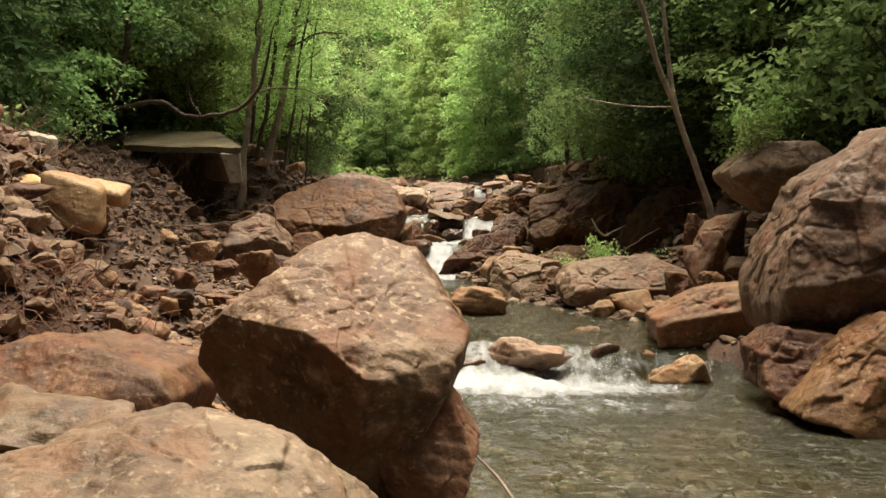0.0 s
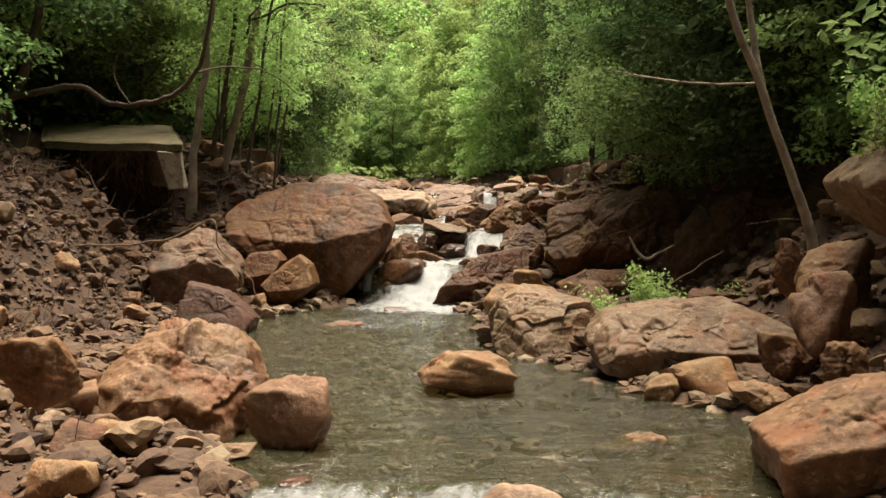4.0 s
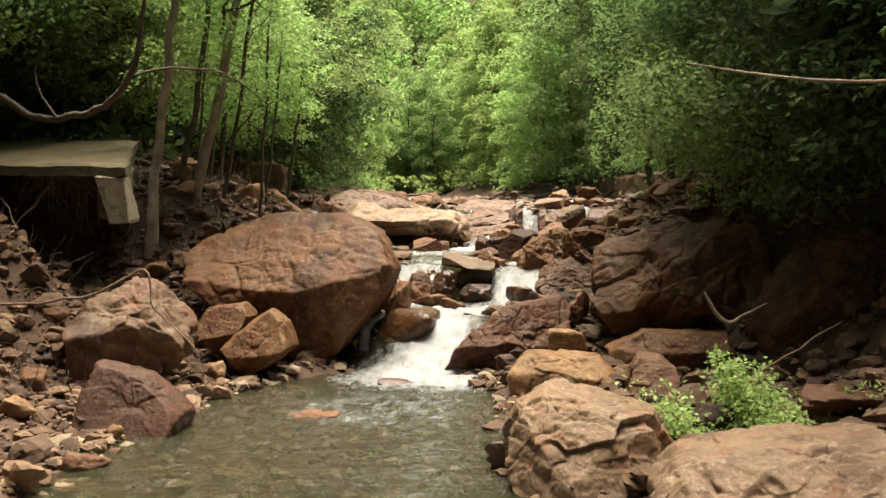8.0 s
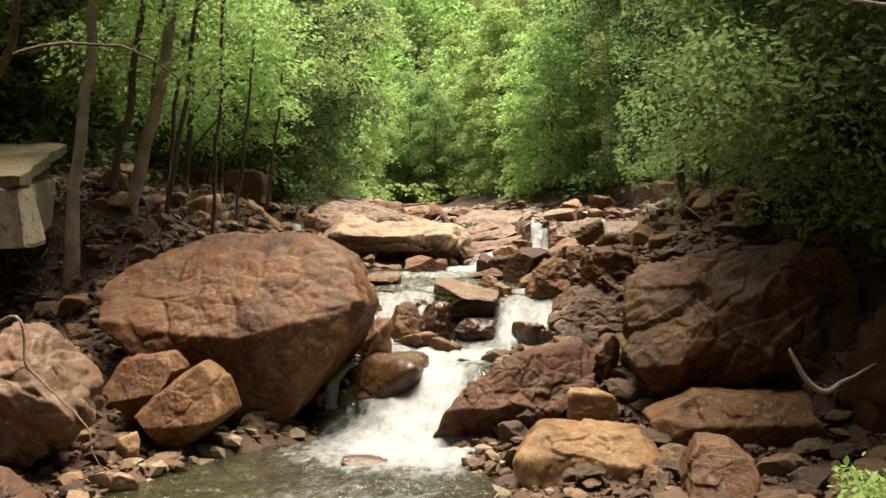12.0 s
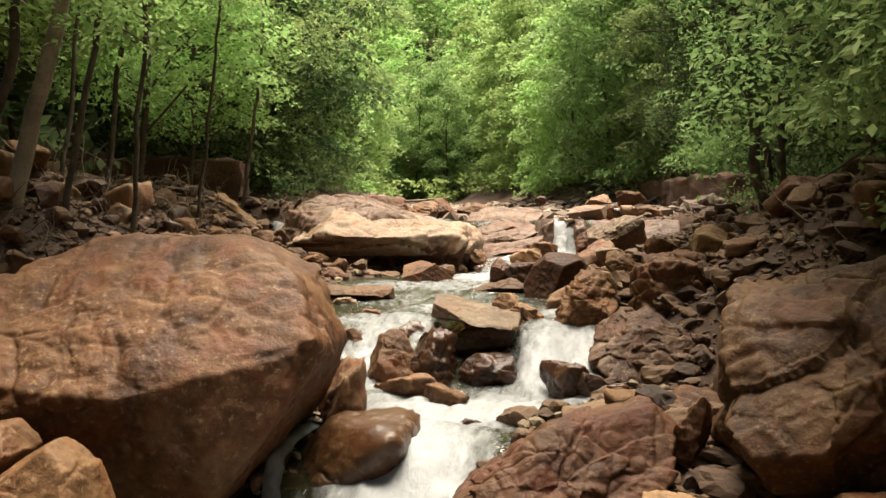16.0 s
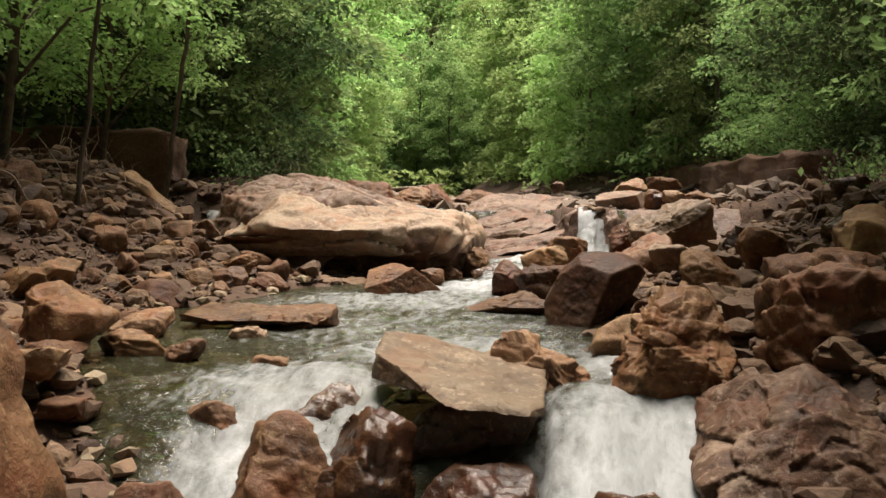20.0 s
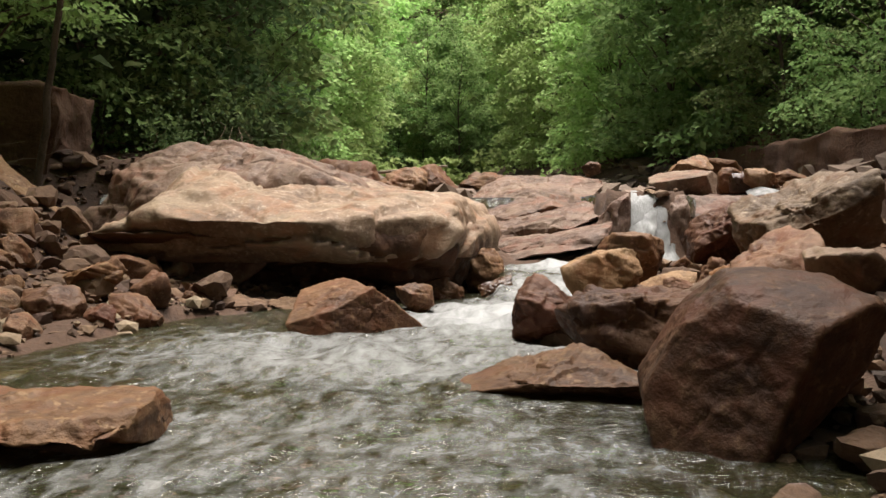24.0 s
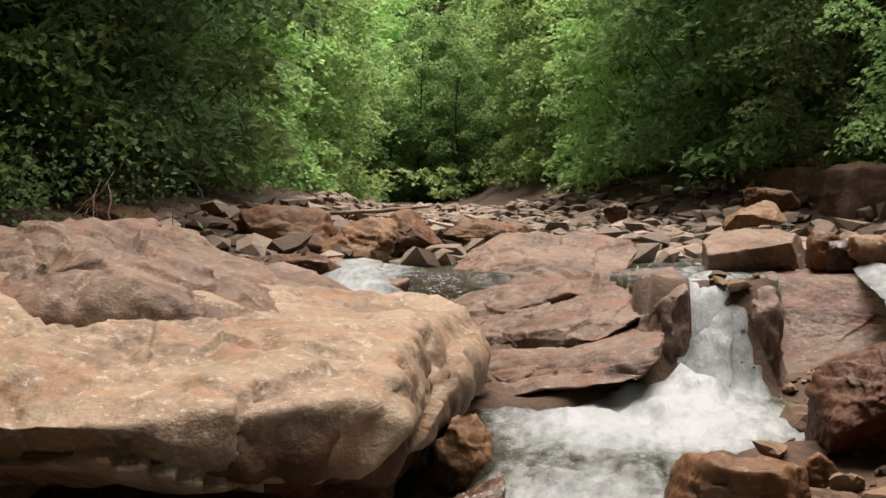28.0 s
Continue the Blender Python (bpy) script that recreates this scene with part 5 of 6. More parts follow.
def tree(name, label, seed, height, reach, girth, low, boughs, per, leaf, leaf_mat, bark, lean=(0, 0), stems=1, bough=(0.24, 0.40), fill=0.5):
    """A broadleaf tree: trunk, a limb to every bough, and on each bough a ragged dome of single leaves."""
    rng = np.random.default_rng(seed)
    wood, centres, axes, ups = [], [], [], []
    paths = []
    for s in range(stems):
        lean_s = (lean[0] + (rng.normal(0, 0.12) if stems > 1 else 0), lean[1] + (rng.normal(0, 0.1) if stems > 1 else 0))
        path = stem_path(rng, (rng.normal(0, 0.18) * (s > 0), rng.normal(0, 0.18) * (s > 0), -0.4), (lean_s[0], lean_s[1], 1), height, 12, 0.05, 0.02)
        radius = girth * (1 - 0.35 * (s > 0)) * np.linspace(1, 0.18, 13)
        radius[0] *= 1.5
        wood.append(tube(path, radius, 7))
        paths.append(path)
    for k in range(boughs):
        path = paths[k % stems]
        f = (k + rng.random()) / boughs
        at = low + (1 - low) * f
        wide = reach * math.sin(math.pi * (0.16 + 0.80 * f)) ** 0.75
        ang, far = 2.4 * k + rng.uniform(-0.5, 0.5), wide * rng.uniform(fill, 1.05)
        i = min(11.99, at * 12)
        heart = path[int(i)] + (path[int(i) + 1] - path[int(i)]) * (i - int(i)) + (far * math.cos(ang), far * math.sin(ang), rng.uniform(-0.25, 0.25) - 0.10 * far)
        root = path[max(1, int(i) - 1)]
        r = reach * rng.uniform(*bough) * (1.12 - 0.35 * f) + 0.1
        mid = 0.5 * (root + heart) + (0, 0, 0.12 * far) + rng.normal(0, 0.06 * far + 0.01, 3)
        wood.append(tube(np.array([root, mid, heart]), girth * (1.05 - 0.8 * at) * 0.4 * np.array([1, 0.6, 0.2]) + 0.004, 4))
        c, w, up = clump(rng, heart, r, int(per * (r / (0.32 * reach + 0.1)) ** 2), rng.uniform(0.32, 0.5))
        centres.append(c)
        axes.append(w)
        ups.append(up)
    ob = new(name)
    ob.empty_display_size = 0.3
    wv, wf = joined(wood)
    trunk = new("trunk", mesh_from("trunk", wv, wf, bark))
    lv, lf = leaves(np.concatenate(centres), np.concatenate(axes), leaf, rng, 0.3, np.concatenate(ups))
    crown = new("crown", mesh_from("crown", lv, lf, LEAF[leaf_mat], smooth=False))
    trunk.parent = crown.parent = ob
    return tagged(ob, label, "tree")


def at_ground(x, y, turn=0, scale=1.0, sink=0.1):
    return pose(x, y, float(land(np.array([x]), np.array([y]))[0]) - sink, 0, 0, turn) @ Matrix.Scale(scale, 4)


KINDS = [
    tree("broadleaf_tree", "green broadleaf tree with layered drooping boughs on the bank", 1, 9.0, 2.6, 0.085, 0.10, 46, 330, 0.15, "mid", BARK),
    tree("broadleaf_tree", "tall green broadleaf tree with a slim brown trunk", 2, 11.5, 2.7, 0.10, 0.18, 54, 330, 0.15, "mid", BARK),
    tree("young_tree", "young fresh-green tree with low leafy boughs", 3, 7.0, 1.9, 0.05, 0.26, 34, 280, 0.12, "fresh", BARK, stems=2),
    tree("broadleaf_tree", "green broadleaf tree toned dark for the shade of the gorge", 4, 10, 2.8, 0.09, 0.10, 48, 330, 0.155, "deep", BARK),
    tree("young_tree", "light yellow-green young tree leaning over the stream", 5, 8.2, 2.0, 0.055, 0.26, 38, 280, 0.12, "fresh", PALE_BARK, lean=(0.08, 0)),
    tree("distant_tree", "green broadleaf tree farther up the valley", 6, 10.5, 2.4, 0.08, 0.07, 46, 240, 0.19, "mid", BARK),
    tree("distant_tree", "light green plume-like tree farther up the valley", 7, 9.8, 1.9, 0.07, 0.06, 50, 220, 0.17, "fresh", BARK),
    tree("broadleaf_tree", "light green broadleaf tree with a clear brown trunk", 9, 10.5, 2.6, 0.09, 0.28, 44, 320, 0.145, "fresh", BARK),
    tree("background_tree", "green tree toned dark for shade deep in the woods", 8, 11, 2.9, 0.09, 0.06, 40, 190, 0.24, "deep", BARK),
]
PLACED = []


def plant(k, x, y, turn, scale):
    m = at_ground(x, y, turn, scale)
    if k in PLACED:
        copy_thing(KINDS[k], m)
    else:
        KINDS[k].matrix_world = m
        PLACED.append(k)


# the front rows of both banks
LEFT_TREES = ((6, -7.4), (17, -7.9), (24, -9.0), (30, -7.7), (36, -7.6), (43, -7.7), (48, -7.9), (53, -8.9), (60, -9.5), (68, -10.2), (78, -13.5), (94, -17))
RIGHT_TREES = ((6, 8.8), (17, 7.6), (20, 6.9), (25, 6.5), (30, 6.7), (35, 7.2), (41, 7.6), (46, 7.2), (51, 6.2), (56, 4.6), (61, 2.7), (66, 0.6), (75, -2.2), (94, -5.5))
rng = np.random.default_rng(77)
for side, line in ((-1, LEFT_TREES), (1, RIGHT_TREES)):
    y = 7.0
    while y < 93:
        for row in range(3):
            yy = y + rng.uniform(-0.7, 0.7)
            x = float(along(line, yy)) + side * (2.7 * row + rng.uniform(-0.3, 0.5))
            if row == 2 and yy < 14:
                continue
            # kinds 3 and 8, with shade in their leaf colour, darken the banks
            if row:
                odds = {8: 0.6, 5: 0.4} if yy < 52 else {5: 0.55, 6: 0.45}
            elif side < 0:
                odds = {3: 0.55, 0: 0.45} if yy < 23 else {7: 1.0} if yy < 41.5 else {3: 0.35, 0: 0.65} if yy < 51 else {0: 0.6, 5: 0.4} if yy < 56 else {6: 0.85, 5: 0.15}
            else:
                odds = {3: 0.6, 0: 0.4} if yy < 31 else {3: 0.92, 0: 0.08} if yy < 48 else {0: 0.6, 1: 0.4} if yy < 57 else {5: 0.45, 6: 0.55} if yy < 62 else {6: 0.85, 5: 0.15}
            k = int(rng.choice(list(odds), p=list(odds.values())))
            turn, scale = rng.uniform(0, 360), rng.uniform(0.8, 1.2) * (1.0 + 0.12 * row)
            if not (row and side < 0 and 33 < yy < 41):  # the wall by the road stays open to view
                plant(k, x, yy, turn, scale)
        y += rng.uniform(3.2, 4.2)

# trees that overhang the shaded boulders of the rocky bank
# kind 3 has the bank's shade toned into its leaves
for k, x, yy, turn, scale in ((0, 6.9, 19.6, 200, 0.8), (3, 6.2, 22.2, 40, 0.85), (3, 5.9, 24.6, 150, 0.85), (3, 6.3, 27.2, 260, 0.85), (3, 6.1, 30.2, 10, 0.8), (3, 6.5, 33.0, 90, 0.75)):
    plant(k, x, yy, turn, scale)

# the gorge goes on behind: unseen trees added to block the sky light
for yy in range(-38, 8, 4):
    for side, first in ((-1, -6.8), (1, 10.2)):
        for row in range(2):
            plant(8, first + side * (3.0 * row + rng.uniform(0, 1.0)), yy + rng.uniform(-1, 1), rng.uniform(0, 360), rng.uniform(0.9, 1.2))
for n in range(7):
    plant(8, -7 + 3.0 * n, -41 + rng.uniform(-1.5, 1.5), rng.uniform(0, 360), rng.uniform(0.9, 1.2))

for k in range(9):
    if k not in PLACED:
        plant(k, -9.0 - 0.3 * k, 28.0 + k, 40 * k, 1.0)

# trees that close the view where the stream bends away
for _ in range(38):
    yy = rng.uniform(80, 100)
    # light kind favoured, which puts distant haze into the leaf colour
    plant(int(rng.choice([5, 6], p=[0.35, 0.65])), -0.13 * yy + 1.5 + rng.uniform(-7, 7), yy, rng.uniform(0, 360), rng.uniform(0.55, 0.85))

# ---- woods on the slopes and at the valley's end ----


def woods(name, label, count, seed, spot, size, mat, per):
    """Far trees in one mesh: every crown a heap of ragged leafy boughs."""
    rng = np.random.default_rng(seed)
    cs, ws, us = [], [], []
    xy = spot(rng, count)
    z = land(xy[:, 0], xy[:, 1])
    for (x, y), g in zip(xy, z):
        h, r = rng.uniform(7, 12), rng.uniform(1.9, 3.2)
        for k in range(15):
            f = (k + rng.random()) / 15
            far, ang = r * math.sin(math.pi * (0.2 + 0.77 * f)) ** 0.8 * rng.uniform(0.5, 1.0), 2.4 * k + rng.uniform(-0.4, 0.4)
            c, w, u = clump(rng, (x + far * math.cos(ang), y + far * math.sin(ang), g + h * (0.12 + 0.86 * f)), r * rng.uniform(0.34, 0.52), per, 0.6)
            cs.append(c)
            ws.append(w)
            us.append(u)
    v, f = leaves(np.concatenate(cs), np.concatenate(ws), size, rng, 0.2, np.concatenate(us))
    return tagged(new(name, mesh_from(name, v, f, LEAF[mat], smooth=False)), label, "woods", kind="stuff")


def end_spot(rng, n):
    y = 98 + 95 * rng.uniform(0, 1, n) ** 1.2
    return np.stack([-5 - 0.12 * (y - 30) + rng.uniform(-0.36, 0.36, n) * (y - 20), y], 1)


def slope_spot(rng, n):
    s = rng.choice([-1, 1], n)
    return np.stack([s * rng.uniform(15, 42, n) - 4, rng.uniform(10, 98, n)], 1)


# paler leaves stand in for haze over the far slope
woods("woodland", "light green woods on the far slope, paled for haze", 300, 5, end_spot, 0.42, "fresh", 40)
woods("woodland", "green woods on the far slope", 190, 6, end_spot, 0.42, "mid", 40)
# leaf colour darkened here to stand for shade on the slopes
woods("woodland", "green woods on the gorge sides, toned dark for shade", 190, 7, slope_spot, 0.36, "deep", 24)


def shrub_spot(rng, n):
    side = rng.random(n) < 0.5
    y = rng.uniform(9, 92, n)
    return np.stack([np.where(side, np.minimum(along(LEFT, y) - along(LEFT_FLAT, y) - 4.0, -7.6) - 9 * rng.random(n) ** 1.4, np.maximum(along(RIGHT, y) + along(RIGHT_FLAT, y) + 3.4, 6.4) + 9 * rng.random(n) ** 1.4), y], 1)


def end_shrub_spot(rng, n):
    y = rng.uniform(74, 125, n)
    return np.stack([-5 - 0.12 * (y - 30) + rng.uniform(-0.36, 0.36, n) * (y - 20), y], 1)


def shrubs(name, label, count, seed, spot, size, mat, per, high):
    """Low leafy growth that covers the forest floor."""
    rng = np.random.default_rng(seed)
    xy = spot(rng, count)
    xy = xy[(xy[:, 0] > 0) | (xy[:, 1] < 20.5) | (xy[:, 1] > 42.5) | (xy[:, 0] < -12)]
    count = len(xy)
    z = land(xy[:, 0], xy[:, 1])
    cs, ws, us = [], [], []
    for (x, y), g in zip(xy, z):
        for k in range(5):
            c, w, u = clump(rng, (x + rng.normal(0, 0.45), y + rng.normal(0, 0.45), g + high * rng.uniform(0.1, 0.75)), rng.uniform(0.25, 0.55), per // 5, 0.6)
            c[:, 2] = np.maximum(c[:, 2], g + 0.04)
            cs.append(c)
            ws.append(w)
            us.append(u)
    v, f = leaves(np.concatenate(cs), np.concatenate(ws), size, rng, 0.3, np.concatenate(us))
    return tagged(new(name, mesh_from(name, v, f, LEAF[mat], smooth=False)), label, "shrubs", kind="stuff")


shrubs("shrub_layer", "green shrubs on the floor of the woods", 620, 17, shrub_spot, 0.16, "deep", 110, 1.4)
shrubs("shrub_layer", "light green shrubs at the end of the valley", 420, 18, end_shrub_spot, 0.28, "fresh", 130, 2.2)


def rim_shrub_spot(rng, n, low, high):
    side = rng.random(n) < 0.5
    y = rng.uniform(low, high, n)
    x = np.where(side, np.minimum(along(LEFT, y) - along(LEFT_FLAT, y) - rng.uniform(2.6, 4.4, n), -5.8), along(RIGHT, y) + along(RIGHT_FLAT, y) + rng.uniform(2.6, 4.4, n))
    return np.stack([np.where(~side & (y < 54), np.maximum(x, 5.2), x), y], 1)


shrubs("shrub_layer", "leafy shrubs and saplings along the rim of the banks", 110, 19, lambda rng, n: rim_shrub_spot(rng, n, 17, 32), 0.075, "mid", 300, 2.0)
shrubs("shrub_layer", "rim shrubs of the upper banks toned dark for shade", 150, 20, lambda rng, n: rim_shrub_spot(rng, n, 32, 57), 0.075, "deep", 260, 2.0)
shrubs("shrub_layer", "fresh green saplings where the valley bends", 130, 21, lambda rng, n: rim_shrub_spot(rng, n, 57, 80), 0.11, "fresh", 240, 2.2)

# ---- the broken concrete ledge and the cut bank on the far side of the rubble ----


def part(name, verts, faces, mat, parent, label="", smooth=False):
    ob = new(name, mesh_from(name, verts, faces, mat, smooth))
    ob.parent = parent
    if label:
        ob["label"] = label
    return ob


def block(corners, low, high, cells=24, seed=1, rough=0.02, sides=6):
    """A weathered slab over four ground corners (in turn), from low to high, with uneven faces."""
    a, b, c, d = (np.array(p, float) for p in corners)
    bm = bmesh.new()
    bmesh.ops.create_cube(bm, size=1)
    bmesh.ops.subdivide_edges(bm, edges=bm.edges[:], cuts=cells, use_grid_fill=True)
    v = np.array([w.co for w in bm.verts]) + 0.5
    bm.verts.index_update()
    f = np.array([[w.index for w in face.verts] for face in bm.faces])
    bm.free()
    xy = (a[None] * ((1 - v[:, 0]) * (1 - v[:, 1]))[:, None] + b[None] * (v[:, 0] * (1 - v[:, 1]))[:, None]
          + c[None] * (v[:, 0] * v[:, 1])[:, None] + d[None] * ((1 - v[:, 0]) * v[:, 1])[:, None])
    p = np.column_stack([xy, low + (high - low) * v[:, 2]])
    q = v - 0.5
    edge = np.sort(np.abs(q), axis=1)
    p = p - q * (0.06 * np.clip((edge[:, 1] - 0.46) / 0.04, 0, 1))[:, None]
    return p + rough * np.stack([layered(p * 1.8, seed + n, 4) for n in range(3)], 1), f


def sloped(v, y0, rise):
    v = v.copy()
    v[:, 2] += rise * (v[:, 1] - y0)
    return v


ledge = new("concrete_ledge")
tagged(ledge, "broken weathered concrete ledge jutting from the undercut bank", "ledge")
lv, lf = block(((-7.4, 24.5), (-4.42, 23.95), (-6.2, 28.5), (-9.6, 29.4)), 3.90, 4.06, 20, 3, 0.03)
part("deck", sloped(lv, 24.0, 0.16), lf, MOSSY, ledge, "mossy worn concrete deck")
lv, lf = block(((-4.98, 23.98), (-4.45, 23.97), (-6.22, 28.4), (-6.75, 28.4)), 3.2, 3.93, 14, 4, 0.02)
lv[:, 0] += 0.22 * np.clip((3.93 - lv[:, 2]) / 0.73, 0, 1) * np.clip((-4.4 - lv[:, 0]) / 0.5, 0, 1) * (lv[:, 1] < 25)
part("end_wall", sloped(lv, 24.0, 0.08), lf, CONCRETE, ledge, "pale concrete end wall")
chunk = new("concrete_block", mesh_from("concrete_block", *block(((-4.85, 12.6), (-4.12, 12.4), (-4.05, 13.0), (-4.8, 13.2)), 2.9, 3.52, 10, 5, 0.05), CONCRETE, False))
tagged(chunk, "grey broken concrete block on top of the rubble bank", "block")
cv, cf = block(((-6.9, 40.9), (-7.1, 42.4), (-14.5, 41.0), (-14.4, 39.4)), 3.2, 4.92, 34, 6, 0.10)
tagged(new("cut_bank", mesh_from("cut_bank", cv, cf, EARTH)), "dark brown earth-stained wall along the road bank", "wall", kind="structure")

ev, ef = block(((5.0, 45.5), (8.0, 45.5), (5.6, 64.0), (2.4, 64.0)), 3.3, 4.75, 34, 9, 0.12)
tagged(new("earth_bank", mesh_from("earth_bank", sloped(ev, 45.5, 0.02), ef, EARTH)), "bare red earth bank under the trees", "earth bank", kind="structure")


# ---- single trees that stand out ----


def stem(name, points, radii, mat, label="", category="", parent=None, sides=8, wobble=0.0, seed=0):
    """A bent tapering stem or branch through a few turning points."""
    pts = np.array(points, float)
    t = np.arange(len(pts))
    fine = np.linspace(0, len(pts) - 1, (len(pts) - 1) * 6 + 1)
    i = np.clip(fine.astype(int), 0, len(pts) - 2)
    u = (fine - i)[:, None]
    before, after = pts[np.maximum(i - 1, 0)], pts[np.minimum(i + 2, len(pts) - 1)]
    p0, p1 = pts[i], pts[i + 1]
    curve = 0.5 * (2 * p0 + (p1 - before) * u + (2 * before - 5 * p0 + 4 * p1 - after) * u**2 + (3 * p0 - before - 3 * p1 + after) * u**3)
    if wobble:
        curve = curve + wobble * np.stack([layered(curve * 1.9, seed + n, 3) for n in range(3)], 1)
    v, f = tube(curve, np.interp(fine, t, radii), sides)
    if parent is not None:
        return part(name, v, f, mat, parent, label, True)
    return tagged(new(name, mesh_from(name, v, f, mat)), label, category)


def spray_crown(parent, points, spread, per, leaf, mat, seed, thick=0.3):
    rng = np.random.default_rng(seed)
    heaps = [clump(rng, p, spread * rng.uniform(1.1, 1.8), per, 1.6 * thick) for p in points]
    spots, ways, ups = (np.concatenate([h[n] for h in heaps]) for n in range(3))
    clear = (spots[:, 0] < -3.2) | (spots[:, 0] > 2.3) | (spots[:, 2] > 7.5)
    v, f = leaves(spots[clear], ways[clear], leaf, rng, 0.3, ups[clear])
    return part("crown", v, f, LEAF[mat], parent)


leaning = new("leaning_tree")
tagged(leaning, "slim pale leaning tree with two stems and few leaves", "tree")
stem("trunk", ((5.12, 17.1, 1.9), (5.0, 17.05, 2.6), (4.62, 17.0, 3.7), (4.1, 16.9, 5.0), (3.55, 16.8, 6.8), (3.0, 16.7, 9.2)), (0.085, 0.060, 0.050, 0.046, 0.04, 0.02), PALE_BARK, parent=leaning, sides=10, wobble=0.03)
stem("stem", ((4.45, 16.98, 4.1), (4.3, 16.98, 5.1), (4.1, 17.0, 6.6), (3.8, 17.0, 9.0)), (0.042, 0.038, 0.034, 0.015), PALE_BARK, parent=leaning, wobble=0.03, seed=4)
stem("dead_branch", ((4.42, 17.0, 4.25), (3.9, 17.4, 4.32), (3.3, 17.8, 4.42), (2.85, 18.0, 4.52)), (0.015, 0.013, 0.01, 0.005), PALE_BARK, parent=leaning, label="bare pale dead branch", sides=5, wobble=0.02)
rng = np.random.default_rng(5)
spray_crown(leaning, [(3.6 + rng.uniform(-1.2, 1.2), 16.8 + rng.uniform(-1.2, 1.2), rng.uniform(7.6, 10)) for _ in range(26)], 0.38, 60, 0.11, "mid", 51)

for n, (x, y, r, lx, ly, h) in enumerate(((-4.95, 26.2, 0.085, 0.10, 0.02, 9.0), (-4.85, 27.2, 0.06, 0.16, 0.0, 8.0), (-4.62, 27.3, 0.10, 0.2, 0.05, 9.5), (-4.2, 27.6, 0.04, 0.12, 0.1, 6.5), (-5.9, 30.6, 0.035, 0.05, 0.1, 8.0), (-3.75, 28.2, 0.03, 0.05, 0.05, 5.0), (-6.6, 33.4, 0.05, 0.06, 0.1, 9.0), (-5.8, 35.6, 0.035, 0.1, 0.0, 8.0), (-6.4, 39.8, 0.045, 0.12, 0.0, 8.5))):
    slim = new("slim_tree")
    tagged(slim, "slim tree with a bare brown trunk on the bank", "tree", "slim trees on the bank")
    z = 3.25
    stem("trunk", ((x - 0.1, y, z - 0.6), (x, y, z + 0.5), (x + lx * 2.2, y + ly * 2, z + 2.4), (x + lx * 3.2 + 0.1, y + ly * 4, z + 4.4), (x + lx * 7, y + ly * 6, z + h)),
         (r * 1.5, r, r * 0.85, r * 0.7, 0.02), BARK if n % 2 or n > 3 else PALE_BARK, parent=slim, sides=9, wobble=0.06, seed=n)
    for k in range(4):
        a = rng.uniform(0, 6.28)
        b = z + h * rng.uniform(0.35, 0.8)
        f = (b - z) / h
        sx = x + lx * 7 * f
        stem("limb", ((sx, y + ly * 6 * f, b), (sx + 0.7 * math.cos(a), y + 0.7 * math.sin(a), b + 0.35), (sx + 1.6 * math.cos(a), y + 1.6 * math.sin(a), b + 0.5)), (r * 0.35, r * 0.25, 0.008), BARK, parent=slim, sides=5, wobble=0.08, seed=30 + 5 * n + k)
    spray_crown(slim, [(x + lx * 7 + rng.normal(0, 1.3), y + rng.normal(0, 1.2), z + h * rng.uniform(0.45, 1.0)) for _ in range(34)], 0.40, 150, 0.09, "fresh" if n % 2 else "mid", 60 + n)

# dark crooked tree that reaches over the ledge
crooked = new("crooked_tree")
tagged(crooked, "dark crooked tree with a long bent bare limb", "tree")
stem("trunk", ((-8.0, 23.6, 3.6), (-7.7, 23.6, 4.6), (-7.2, 23.7, 5.6), (-7.0, 23.8, 7.4), (-7.2, 23.8, 9.5)), (0.12, 0.10, 0.085, 0.07, 0.02), BARK, parent=crooked, wobble=0.05)
stem("limb", ((-7.7, 23.6, 4.8), (-6.3, 23.5, 5.1), (-5.6, 23.5, 4.75), (-4.9, 23.3, 4.68), (-4.1, 22.8, 4.85), (-3.55, 22.3, 5.4), (-3.2, 21.9, 6.6)), (0.06, 0.055, 0.052, 0.05, 0.045, 0.035, 0.012), BARK, parent=crooked, wobble=0.06, sides=7)
stem("twig", ((-5.2, 23.4, 4.7), (-5.5, 23.4, 5.15), (-5.4, 23.4, 5.7)), (0.02, 0.016, 0.006), BARK, parent=crooked, wobble=0.05, sides=5)
stem("twig", ((-3.8, 22.5, 5.1), (-3.2, 22.7, 5.3), (-2.5, 22.9, 5.15), (-2.0, 23.0, 4.8)), (0.02, 0.016, 0.012, 0.005), BARK, parent=crooked, wobble=0.05, sides=5)
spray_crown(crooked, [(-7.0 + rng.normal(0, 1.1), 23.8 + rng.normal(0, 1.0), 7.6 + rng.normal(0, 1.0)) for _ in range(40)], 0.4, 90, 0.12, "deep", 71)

# driftwood that hangs over the rubble towards the water
stem("driftwood_branch", ((-5.9, 21.3, 2.22), (-5.06, 21.6, 2.29), (-4.1, 21.6, 2.30), (-3.6, 21.6, 2.52), (-3.23, 21.6, 2.62), (-3.08, 21.6, 2.30), (-2.95, 21.6, 2.10), (-2.6, 21.6, 1.77), (-2.45, 21.6, 1.45), (-2.28, 21.6, 1.15)), (0.017, 0.016, 0.015, 0.015, 0.014, 0.012, 0.010, 0.008, 0.006, 0.003), TWIG,
     "bent bare driftwood branch hanging over the rubble", "branch", wobble=0.07, sides=7)
